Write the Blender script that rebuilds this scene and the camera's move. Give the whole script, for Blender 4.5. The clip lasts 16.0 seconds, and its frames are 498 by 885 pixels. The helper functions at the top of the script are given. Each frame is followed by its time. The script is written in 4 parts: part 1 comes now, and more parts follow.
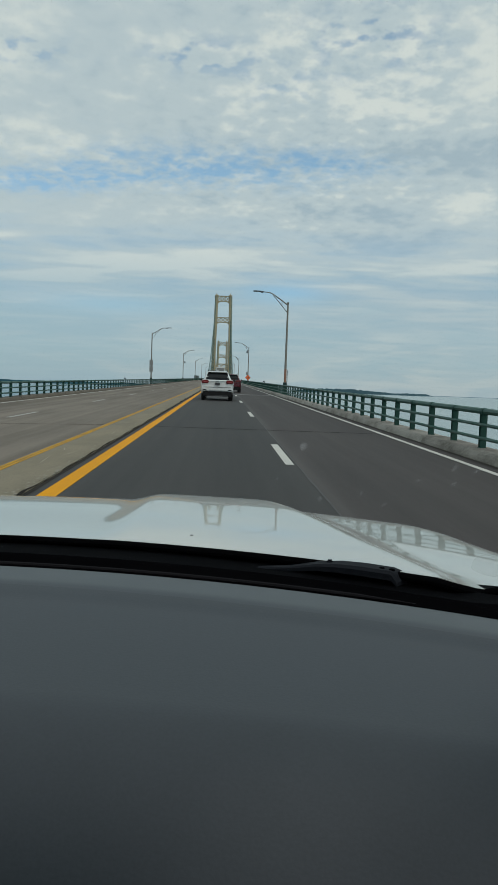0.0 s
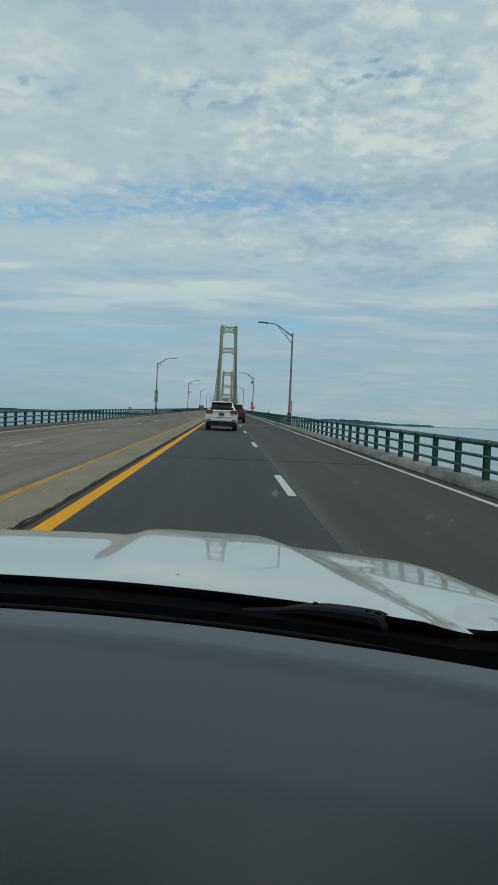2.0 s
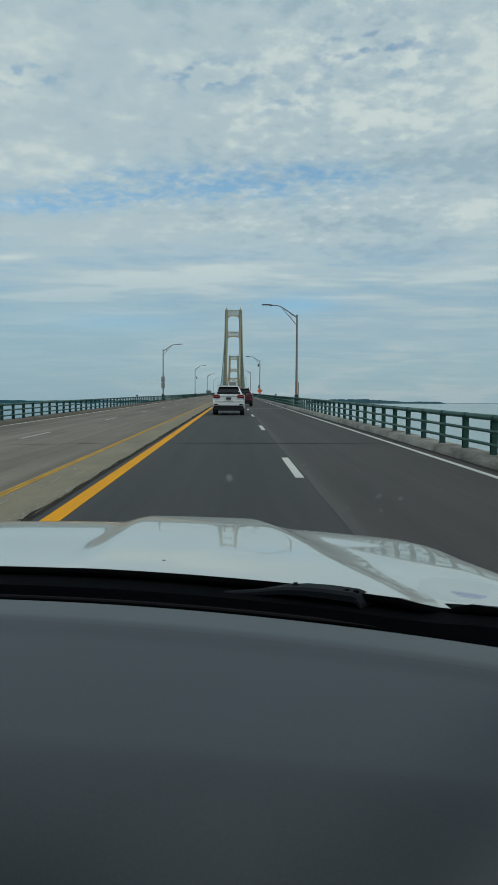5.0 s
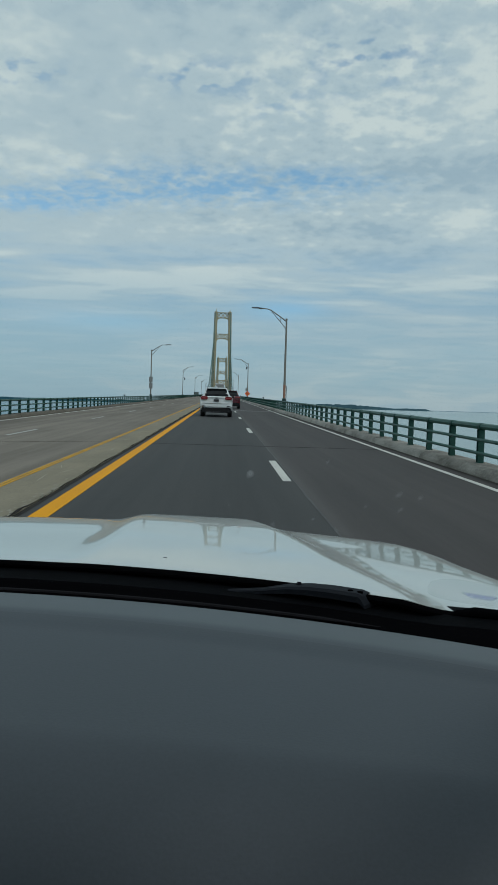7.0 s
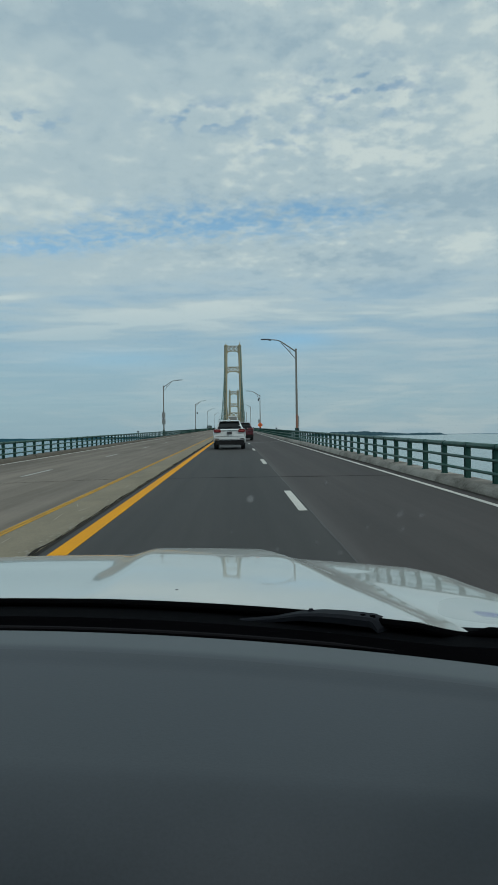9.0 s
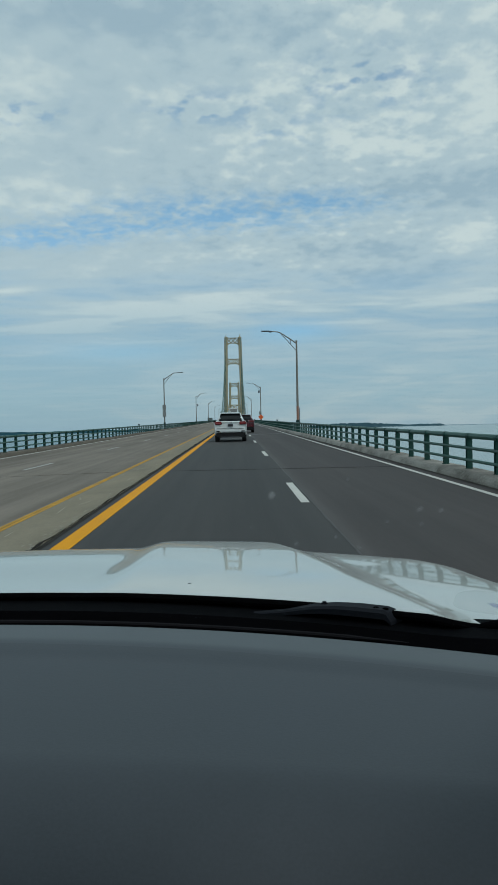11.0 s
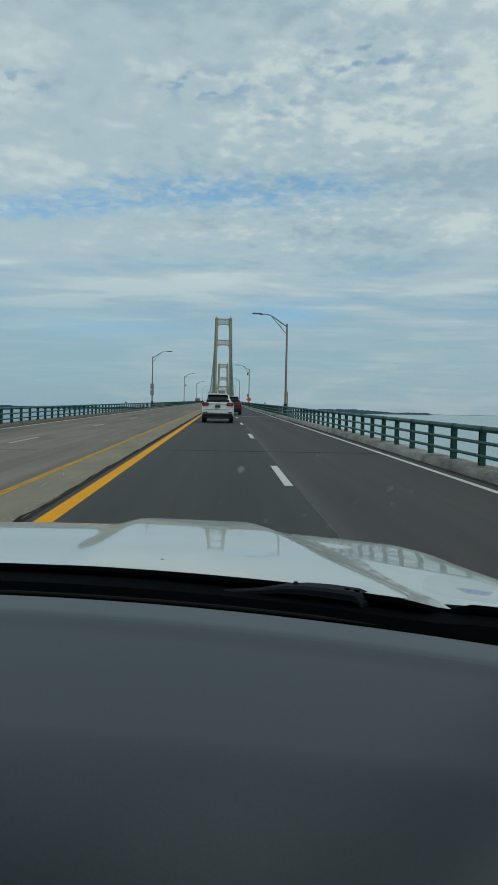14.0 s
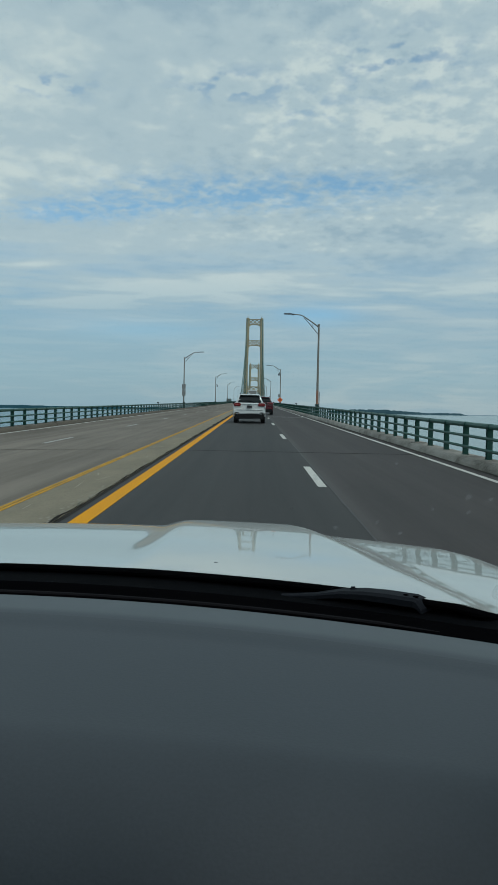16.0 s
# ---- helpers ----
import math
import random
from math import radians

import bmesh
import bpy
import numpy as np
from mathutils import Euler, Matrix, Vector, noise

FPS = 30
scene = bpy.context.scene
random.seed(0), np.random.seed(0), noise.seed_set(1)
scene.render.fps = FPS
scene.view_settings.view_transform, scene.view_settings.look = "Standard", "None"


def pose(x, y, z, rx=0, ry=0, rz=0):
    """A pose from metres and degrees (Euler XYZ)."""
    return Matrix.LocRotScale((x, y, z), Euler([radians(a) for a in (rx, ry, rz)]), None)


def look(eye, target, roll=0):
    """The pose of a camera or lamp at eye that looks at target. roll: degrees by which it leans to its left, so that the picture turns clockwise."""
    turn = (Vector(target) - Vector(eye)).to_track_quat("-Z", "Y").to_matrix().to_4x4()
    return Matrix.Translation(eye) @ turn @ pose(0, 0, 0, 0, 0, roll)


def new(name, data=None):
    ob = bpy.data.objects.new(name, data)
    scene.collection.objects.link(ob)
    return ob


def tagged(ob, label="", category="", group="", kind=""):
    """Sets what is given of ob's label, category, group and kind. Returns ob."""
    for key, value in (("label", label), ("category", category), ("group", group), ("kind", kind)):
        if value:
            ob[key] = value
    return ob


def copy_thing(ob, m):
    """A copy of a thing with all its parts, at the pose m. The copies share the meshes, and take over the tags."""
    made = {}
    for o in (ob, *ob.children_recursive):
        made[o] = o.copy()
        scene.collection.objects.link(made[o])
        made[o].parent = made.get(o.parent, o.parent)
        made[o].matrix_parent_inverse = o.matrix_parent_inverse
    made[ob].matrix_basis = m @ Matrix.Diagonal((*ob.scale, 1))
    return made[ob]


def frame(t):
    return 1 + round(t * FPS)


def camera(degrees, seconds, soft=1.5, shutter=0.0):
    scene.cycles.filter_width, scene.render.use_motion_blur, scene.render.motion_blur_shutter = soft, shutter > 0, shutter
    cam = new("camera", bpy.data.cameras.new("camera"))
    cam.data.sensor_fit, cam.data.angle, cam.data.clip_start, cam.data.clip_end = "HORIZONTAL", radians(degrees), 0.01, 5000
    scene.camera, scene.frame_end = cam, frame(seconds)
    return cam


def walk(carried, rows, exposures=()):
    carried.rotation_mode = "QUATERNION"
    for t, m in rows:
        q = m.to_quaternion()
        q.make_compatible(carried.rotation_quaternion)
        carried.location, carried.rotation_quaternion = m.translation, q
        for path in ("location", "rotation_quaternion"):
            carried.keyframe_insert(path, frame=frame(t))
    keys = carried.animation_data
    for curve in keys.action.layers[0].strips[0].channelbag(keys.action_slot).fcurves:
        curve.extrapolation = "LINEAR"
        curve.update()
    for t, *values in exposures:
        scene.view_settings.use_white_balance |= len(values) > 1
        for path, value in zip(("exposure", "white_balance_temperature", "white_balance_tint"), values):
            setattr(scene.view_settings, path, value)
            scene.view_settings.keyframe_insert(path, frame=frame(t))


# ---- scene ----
cam = camera(36.5, 16.0, soft=1.45)
PATH = [
    (0.0, pose(-0.0587, 0.0061, 1.3580, 85.720, -2.091, -2.049)),
    (0.5, pose(-0.0483, 0.0232, 1.4050, 86.081, -3.016, -2.949)),
    (1.0, pose(-0.0488, 0.0336, 1.3790, 86.868, -3.245, -3.314)),
    (1.5, pose(-0.0238, 0.0168, 1.3750, 87.445, -2.897, -2.675)),
    (2.0, pose(-0.0290, 0.0183, 1.3730, 87.982, -2.398, -1.692)),
    (2.5, pose(-0.0074, 0.0091, 1.3870, 88.055, -1.957, -1.238)),
    (3.0, pose(0.0265, -0.0024, 1.3852, 87.511, -1.329, -0.743)),
    (3.5, pose(0.0380, 0.0028, 1.3803, 86.707, -0.772, -0.385)),
    (6.0, pose(0.0119, 0.0008, 1.3769, 86.730, -0.291, -1.615)),
    (6.5, pose(0.0080, -0.0005, 1.3753, 86.919, -1.294, -1.988)),
    (7.0, pose(-0.0105, 0.0006, 1.3707, 86.930, -1.738, -2.063)),
    (7.5, pose(0.0106, -0.0028, 1.3763, 86.876, -1.831, -1.656)),
    (8.0, pose(0.0165, 0.0012, 1.3641, 86.850, -1.987, -1.293)),
    (8.5, pose(0.0250, -0.0208, 1.3861, 88.422, 0.657, -0.726)),
    (8.7, pose(0.0062, -0.0034, 1.3650, 89.312, 0.866, -0.988)),
    (10.8, pose(0.0002, 0.0000, 1.3700, 89.123, 0.400, -1.256)),
    (11.0, pose(-0.0148, -0.0129, 1.3705, 88.708, 1.145, -1.002)),
    (11.5, pose(-0.0132, -0.0081, 1.3656, 87.883, 0.874, -1.023)),
    (12.0, pose(-0.0188, -0.0097, 1.3574, 87.096, 0.543, -0.874)),
    (12.5, pose(0.0180, -0.0177, 1.3682, 86.942, 0.257, -1.418)),
    (13.0, pose(0.0075, -0.0069, 1.3703, 87.258, -0.226, -2.343)),
    (13.5, pose(0.0062, -0.0015, 1.3612, 87.313, -1.038, -2.372)),
    (14.0, pose(0.0004, 0.0010, 1.3615, 87.366, -1.107, -1.946)),
    (14.5, pose(-0.0190, -0.0090, 1.3664, 87.347, -1.230, -1.676)),
    (15.0, pose(-0.0161, 0.0000, 1.3633, 87.480, -1.292, -1.185)),
    (15.5, pose(-0.0207, -0.0011, 1.3654, 87.399, -0.845, -0.176)),
    (16.0, pose(-0.0405, 0.0001, 1.3672, 87.348, -1.125, 0.404)),
]
walk(cam, PATH, exposures=[(0.0, 0.06, 6650, 11.5), (1.0, 0.02, 6450, 9.5), (1.5, -0.02, 6320, 8), (3.5, 0.0, 6310, 8), (6.0, -0.04, 6330, 9), (7.0, -0.06, 6190, 8), (8.5, -0.05, 6290, 8), (11.0, 0.0, 6120, 7), (12.5, -0.05, 6230, 8), (16.0, -0.04, 6170, 7)])

GRADE = 0.0095          # the bridge deck climbs ahead of the car
TILT = math.degrees(math.atan(GRADE))
MALL = -2.8             # middle of the bridge deck
CAR = -0.50             # middle of the car that carries the camera


def deck(x, y):
    """Height of the roadway: a steady climb to a crest, and a fall to the far kerb on the other carriageway."""
    return GRADE * min(y, 920.0) - 0.0345 * max(0.0, y - 920.0) - 0.0225 * max(0.0, -3.2 - x)


# ---------------------------------------------------------------- sky and sun
world = bpy.data.worlds.new("sky")
scene.world = world
world.use_nodes = True
wn, wl = world.node_tree.nodes, world.node_tree.links
wn.clear()


def wnode(kind, **kw):
    n = wn.new(kind)
    for k, v in kw.items():
        n.inputs[k].default_value = v
    return n


def wmath(op, a, b=None, clamp=False):
    n = wn.new("ShaderNodeMath")
    n.operation, n.use_clamp = op, clamp
    for i, v in enumerate((a, b)):
        if v is None:
            continue
        if isinstance(v, (int, float)):
            n.inputs[i].default_value = v
        else:
            wl.new(v, n.inputs[i])
    return n.outputs[0]


def wramp(value, stops):
    n = wn.new("ShaderNodeValToRGB")
    n.color_ramp.interpolation = "EASE"
    while len(n.color_ramp.elements) < len(stops):
        n.color_ramp.elements.new(0.5)
    for e, (p, c) in zip(n.color_ramp.elements, stops):
        e.position, e.color = p, (*c, 1) if len(c) == 3 else c
    wl.new(value, n.inputs[0])
    return n.outputs[0]


def wnoise(vec, scale, detail, rough, distort=0.0):
    n = wnode("ShaderNodeTexNoise", Scale=scale, Detail=detail, Roughness=rough, Distortion=distort)
    wl.new(vec, n.inputs["Vector"])
    return n.outputs["Fac"]


sky = wn.new("ShaderNodeTexSky")
sky.sky_type, sky.sun_disc = "NISHITA", False
sky.sun_elevation, sky.sun_rotation = radians(52), radians(140)
sky.altitude, sky.dust_density, sky.ozone_density = 100, 1.2, 1.5
way = wn.new("ShaderNodeTexCoord").outputs["Generated"]
split = wn.new("ShaderNodeSeparateXYZ")
wl.new(way, split.inputs[0])
up = wmath("MAXIMUM", split.outputs[2], 0.0)
flat = wmath("ADD", up, 0.20)
join = wn.new("ShaderNodeCombineXYZ")
wl.new(wmath("DIVIDE", split.outputs[0], flat), join.inputs[0])
wl.new(wmath("DIVIDE", split.outputs[1], flat), join.inputs[1])
join.inputs[2].default_value = 4.3
sheet = join.outputs[0]
low = wmath("ADD", up, 0.055)
join2 = wn.new("ShaderNodeCombineXYZ")
wl.new(wmath("MULTIPLY", wmath("DIVIDE", split.outputs[0], low), 0.62), join2.inputs[0])
wl.new(wmath("DIVIDE", split.outputs[1], low), join2.inputs[1])
join2.inputs[2].default_value = 6.4
streak = join2.outputs[0]
ahead = wmath("DIVIDE", split.outputs[1], flat)
aside = wmath("DIVIDE", split.outputs[0], flat)


def bell(value, centre, width):
    """A soft bump of height 1 round a centre."""
    d = wmath("DIVIDE", wmath("SUBTRACT", value, centre), width)
    return wmath("POWER", 2.718, wmath("MULTIPLY", wmath("MULTIPLY", d, d), -1.0))


def rift(ahead_at, deep, aside_at, wide, depth):
    """A long break in the cloud deck, across the way that the bridge runs."""
    return wmath("MULTIPLY", wmath("MULTIPLY", bell(ahead, ahead_at, deep), bell(aside, aside_at, wide)), depth)


# the cloud deck: small puffs, a long rift where they come apart, and small sharp holes higher up
broad = wnoise(sheet, 1.6, 2.0, 0.5, 0.4)
puffs = wnoise(sheet, 13.0, 3.0, 0.5, 0.35)
fine = wnoise(sheet, 30.0, 3.0, 0.55, 0.3)
lumps = wmath("ADD", wmath("MULTIPLY", puffs, 0.55), wmath("MULTIPLY", fine, 0.45))
loose = wmath("ADD", rift(2.06, 0.11, -0.08, 0.32, 0.92), rift(2.15, 0.08, -0.52, 0.22, 0.75))
loose = wmath("ADD", loose, rift(1.985, 0.06, 0.26, 0.16, 0.62))
cover = wmath("ADD", wmath("MULTIPLY", wmath("SUBTRACT", lumps, 0.5), 5.2), wmath("MULTIPLY", wmath("SUBTRACT", broad, 0.5), 0.7))
cover = wmath("SUBTRACT", wmath("ADD", wmath("MULTIPLY", cover, wmath("ADD", loose, 0.12)), 1.04), loose, True)
holes = wramp(wnoise(sheet, 20.0, 3.0, 0.5), [(0.47, (0, 0, 0)), (0.64, (1, 1, 1))])
torn = wmath("ADD", rift(1.49, 0.10, 0.27, 0.12, 1.0), rift(1.575, 0.055, -0.06, 0.10, 1.0))
torn = wmath("ADD", torn, wmath("ADD", rift(1.57, 0.05, -0.42, 0.08, 0.9), rift(1.66, 0.07, 0.10, 0.10, 0.55)), True)
cover = wmath("SUBTRACT", cover, wmath("MULTIPLY", wmath("MULTIPLY", holes, torn), 0.8), True)
# long flat bands low over the lake
band = wnoise(streak, 1.0, 3.0, 0.5, 0.5)
thin = wnoise(streak, 2.6, 3.0, 0.5, 0.3)
bands = wmath("ADD", wmath("MULTIPLY", band, 0.55), wmath("MULTIPLY", thin, 0.45))
lowness = wramp(up, [(0.13, (1, 1, 1)), (0.25, (0, 0, 0))])
low_cover = wramp(bands, [(0.40, (0.55, 0.55, 0.55)), (0.54, (0.97, 0.97, 0.97))])
cover = wmath("ADD", wmath("MULTIPLY", low_cover, lowness), wmath("MULTIPLY", cover, wmath("SUBTRACT", 1.0, lowness)))
high = wmath("ADD", wmath("MULTIPLY", wnoise(sheet, 2.3, 3.0, 0.5, 0.2), 0.31), wmath("ADD", wmath("MULTIPLY", wnoise(sheet, 8.0, 3.0, 0.5, 0.1), 0.37), wmath("MULTIPLY", wmath("SUBTRACT", wnoise(sheet, 24.0, 3.0, 0.5), 0.5), wmath("ADD", wmath("MULTIPLY", bell(aside, 0.28, 0.42), 0.27), 0.11))))
high = wmath("ADD", high, 0.22)
high = wmath("SUBTRACT", high, wmath("ADD", rift(1.92, 0.13, 0.54, 0.15, 0.16), rift(2.42, 0.22, 0.35, 0.45, 0.05)))
high = wmath("ADD", high, wmath("MULTIPLY", rift(1.68, 0.14, 0.27, 0.20, 1.0), 0.07))
high = wmath("SUBTRACT", high, rift(1.30, 0.09, -0.05, 0.40, 0.07))
billow = wmath("ADD", wmath("MULTIPLY", wmath("ADD", wmath("MULTIPLY", wmath("SUBTRACT", bands, 0.5), 1.55), 0.54), lowness), wmath("MULTIPLY", high, wmath("SUBTRACT", 1.0, lowness)))
cloud_colour = wramp(billow, [(0.41, (0.345, 0.452, 0.510)), (0.54, (0.442, 0.540, 0.570)), (0.67, (0.600, 0.668, 0.645))])
haze = wramp(up, [(0.0, (1, 1, 1)), (0.075, (0.90, 0.90, 0.90)), (0.20, (0, 0, 0))])
mixc = wn.new("ShaderNodeMix")
mixc.data_type = "RGBA"
wl.new(wmath("MULTIPLY", haze, 0.94), mixc.inputs["Factor"])
wl.new(cloud_colour, mixc.inputs["A"])
join3 = wn.new("ShaderNodeCombineXYZ")
wl.new(wmath("MULTIPLY", aside, 1.5), join3.inputs[0])
wl.new(wmath("MULTIPLY", up, 34.0), join3.inputs[1])
join3.inputs[2].default_value = 8.6
veil = wmath("ADD", wnoise(join3.outputs[0], 1.3, 3.0, 0.55, 0.3), wmath("MULTIPLY", aside, 0.09))
wl.new(wramp(veil, [(0.42, (0.298, 0.428, 0.492)), (0.56, (0.335, 0.448, 0.500)), (0.72, (0.405, 0.495, 0.522))]), mixc.inputs["B"])
cover = wmath("ADD", cover, wmath("MULTIPLY", wmath("SUBTRACT", 0.86, cover), haze))
# two flat gaps of clear sky low over the lake
gap = wmath("MULTIPLY", wmath("MULTIPLY", bell(up, 0.098, 0.014), bell(aside, -0.50, 0.32)), 0.40)
gap = wmath("ADD", gap, wmath("MULTIPLY", wmath("MULTIPLY", bell(up, 0.121, 0.014), bell(aside, 0.25, 0.16)), 0.75))
cover = wmath("SUBTRACT", cover, gap, True)
tint = wn.new("ShaderNodeMix")
tint.data_type, tint.blend_type = "RGBA", "MULTIPLY"
tint.inputs["Factor"].default_value = 1.0
wl.new(sky.outputs[0], tint.inputs["A"])
wl.new(wramp(up, [(0.05, (0.56, 0.72, 0.82)), (0.30, (0.86, 1.04, 0.98))]), tint.inputs["B"])
clear = wnode("ShaderNodeBackground", Strength=0.135)
wl.new(tint.outputs["Result"], clear.inputs["Color"])
cloud = wnode("ShaderNodeBackground", Strength=1.0)
wl.new(mixc.outputs["Result"], cloud.inputs["Color"])
blend = wn.new("ShaderNodeMixShader")
wl.new(wmath("ADD", wmath("MULTIPLY", cover, 0.88), 0.1, True), blend.inputs[0])
wl.new(clear.outputs[0], blend.inputs[1])
wl.new(cloud.outputs[0], blend.inputs[2])
wl.new(blend.outputs[0], wn.new("ShaderNodeOutputWorld").inputs[0])

sun = new("sun", bpy.data.lights.new("sun", "SUN"))
sun.data.energy, sun.data.angle, sun.data.color = 0.9, radians(14), (1.0, 0.96, 0.9)
sun.matrix_world = look((60, -80, 140), (0, 0, 0))

# ---------------------------------------------------------------- materials


def surface(name, dark, light, scale=3.0, rough=0.6, metal=0.0, bump=0.0, bump_scale=60.0, coat=0.0, spread=0.35,
            stretch=(1, 1, 1), rough_var=0.08, specular=0.5, per_piece=0.0, detail=6.0):
    m = bpy.data.materials.new(name)
    m.use_nodes = True
    nt = m.node_tree
    b = nt.nodes["Principled BSDF"]
    b.inputs["Metallic"].default_value, b.inputs["Coat Weight"].default_value = metal, coat
    b.inputs["Coat Roughness"].default_value = 0.03
    b.inputs["Specular IOR Level"].default_value = specular
    co = nt.nodes.new("ShaderNodeTexCoord")
    mp = nt.nodes.new("ShaderNodeMapping")
    mp.inputs["Scale"].default_value = stretch
    nt.links.new(co.outputs["Object"], mp.inputs[0])
    big = nt.nodes.new("ShaderNodeTexNoise")
    big.inputs["Scale"].default_value, big.inputs["Detail"].default_value, big.inputs["Roughness"].default_value = scale, detail, 0.62
    nt.links.new(mp.outputs[0], big.inputs["Vector"])
    grain = nt.nodes.new("ShaderNodeTexNoise")
    grain.inputs["Scale"].default_value, grain.inputs["Detail"].default_value = bump_scale, 4
    nt.links.new(mp.outputs[0], grain.inputs["Vector"])
    s = nt.nodes.new("ShaderNodeMath")
    s.operation = "MULTIPLY_ADD"
    nt.links.new(grain.outputs["Fac"], s.inputs[0])
    s.inputs[1].default_value = 0.45
    nt.links.new(big.outputs["Fac"], s.inputs[2])
    value = s.outputs[0]
    if per_piece:
        info = nt.nodes.new("ShaderNodeObjectInfo")
        a = nt.nodes.new("ShaderNodeMath")
        a.operation = "MULTIPLY_ADD"
        nt.links.new(info.outputs["Random"], a.inputs[0])
        a.inputs[1].default_value = per_piece
        nt.links.new(value, a.inputs[2])
        value = a.outputs[0]
    r = nt.nodes.new("ShaderNodeValToRGB")
    mid = 0.72 + per_piece / 2
    r.color_ramp.elements[0].position, r.color_ramp.elements[0].color = max(0.0, mid - spread), (*dark, 1)
    r.color_ramp.elements[1].position, r.color_ramp.elements[1].color = min(1.0, mid + spread), (*light, 1)
    nt.links.new(value, r.inputs[0])
    nt.links.new(r.outputs[0], b.inputs["Base Color"])
    q = nt.nodes.new("ShaderNodeMapRange")
    q.inputs["From Min"].default_value, q.inputs["From Max"].default_value = 0.3, 0.7
    q.inputs["To Min"].default_value, q.inputs["To Max"].default_value = max(0.02, rough - rough_var), min(1.0, rough + rough_var)
    nt.links.new(big.outputs["Fac"], q.inputs["Value"])
    nt.links.new(q.outputs[0], b.inputs["Roughness"])
    if bump:
        n = nt.nodes.new("ShaderNodeBump")
        n.inputs["Strength"].default_value, n.inputs["Distance"].default_value = bump, 0.01
        nt.links.new(grain.outputs["Fac"], n.inputs["Height"])
        nt.links.new(n.outputs[0], b.inputs["Normal"])
    return m


def road_surface(name, dark, light, dusty, streak=0.0, rough=0.8):
    """Asphalt drawn out lengthwise: broad bands and fine streaks worn by wheels, patches, grit, and a dusty line along a seam."""
    m = bpy.data.materials.new(name)
    m.use_nodes = True
    t = m.node_tree
    b = t.nodes["Principled BSDF"]
    b.inputs["Specular IOR Level"].default_value = 0.3
    place = t.nodes.new("ShaderNodeTexCoord").outputs["Object"]

    def grain(sx, sy, detail, roughness=0.55):
        mp, n = t.nodes.new("ShaderNodeMapping"), t.nodes.new("ShaderNodeTexNoise")
        mp.inputs["Scale"].default_value = (sx, sy, 1)
        n.inputs["Scale"].default_value, n.inputs["Detail"].default_value, n.inputs["Roughness"].default_value = 1.0, detail, roughness
        t.links.new(place, mp.inputs[0])
        t.links.new(mp.outputs[0], n.inputs["Vector"])
        return n.outputs["Fac"]

    def calc(op, p, q, r=None):
        n = t.nodes.new("ShaderNodeMath")
        n.operation = op
        for i, v in enumerate((p, q, r)):
            if isinstance(v, (int, float)):
                n.inputs[i].default_value = v
            elif v is not None:
                t.links.new(v, n.inputs[i])
        return n.outputs[0]
    bands, streaks, patches, grit = grain(1.3, 0.012, 3), grain(6.0, 0.22, 4), grain(0.6, 0.16, 5), grain(26, 3.5, 3)
    value = calc("MULTIPLY_ADD", bands, 0.46, calc("MULTIPLY_ADD", streaks, 0.14, calc("MULTIPLY_ADD", patches, 0.32, calc("MULTIPLY", grit, 0.08))))
    ramp = t.nodes.new("ShaderNodeValToRGB")
    ramp.color_ramp.elements[0].position, ramp.color_ramp.elements[0].color = 0.40, (*dark, 1)
    ramp.color_ramp.elements[1].position, ramp.color_ramp.elements[1].color = 0.60, (*light, 1)
    t.links.new(value, ramp.inputs[0])
    colour = ramp.outputs[0]
    if streak:
        sep = t.nodes.new("ShaderNodeSeparateXYZ")
        t.links.new(place, sep.inputs[0])
        off = calc("DIVIDE", calc("SUBTRACT", sep.outputs[0], streak), 0.085)
        bell_ = calc("POWER", 2.718, calc("MULTIPLY", calc("MULTIPLY", off, off), -1.0))
        mix = t.nodes.new("ShaderNodeMix")
        mix.data_type = "RGBA"
        t.links.new(calc("MULTIPLY", bell_, calc("MULTIPLY", grain(4.0, 0.22, 5), 0.36)), mix.inputs["Factor"])
        t.links.new(colour, mix.inputs["A"])
        mix.inputs["B"].default_value = (*dusty, 1)
        colour = mix.outputs["Result"]
    t.links.new(colour, b.inputs["Base Color"])
    t.links.new(calc("MULTIPLY_ADD", patches, 0.16, rough - 0.08), b.inputs["Roughness"])
    bump = t.nodes.new("ShaderNodeBump")
    bump.inputs["Strength"].default_value, bump.inputs["Distance"].default_value = 0.15, 0.006
    t.links.new(grit, bump.inputs["Height"])
    t.links.new(bump.outputs[0], b.inputs["Normal"])
    return m


ASPHALT = road_surface("asphalt", (0.034, 0.034, 0.034), (0.054, 0.052, 0.051), (0.16, 0.155, 0.15))
ASPHALT_OUTER = road_surface("faded asphalt", (0.040, 0.035, 0.034), (0.066, 0.058, 0.056), (0.15, 0.145, 0.14), 1.26)
OLD_DECK = road_surface("worn concrete asphalt", (0.114, 0.096, 0.078), (0.219, 0.189, 0.155), (0.1, 0.1, 0.1), rough=0.9)
MALL_CONCRETE = surface("mall concrete", (0.16, 0.138, 0.10), (0.275, 0.24, 0.175), 1.6, 0.9, specular=0.2, bump=0.5, bump_scale=40, stretch=(1, 0.3, 1))
KERB_CONCRETE = surface("kerb concrete", (0.095, 0.082, 0.066), (0.335, 0.312, 0.275), 2.4, 0.9, bump=0.25, bump_scale=22, stretch=(1, 0.6, 1.3), per_piece=0.32, spread=0.36)
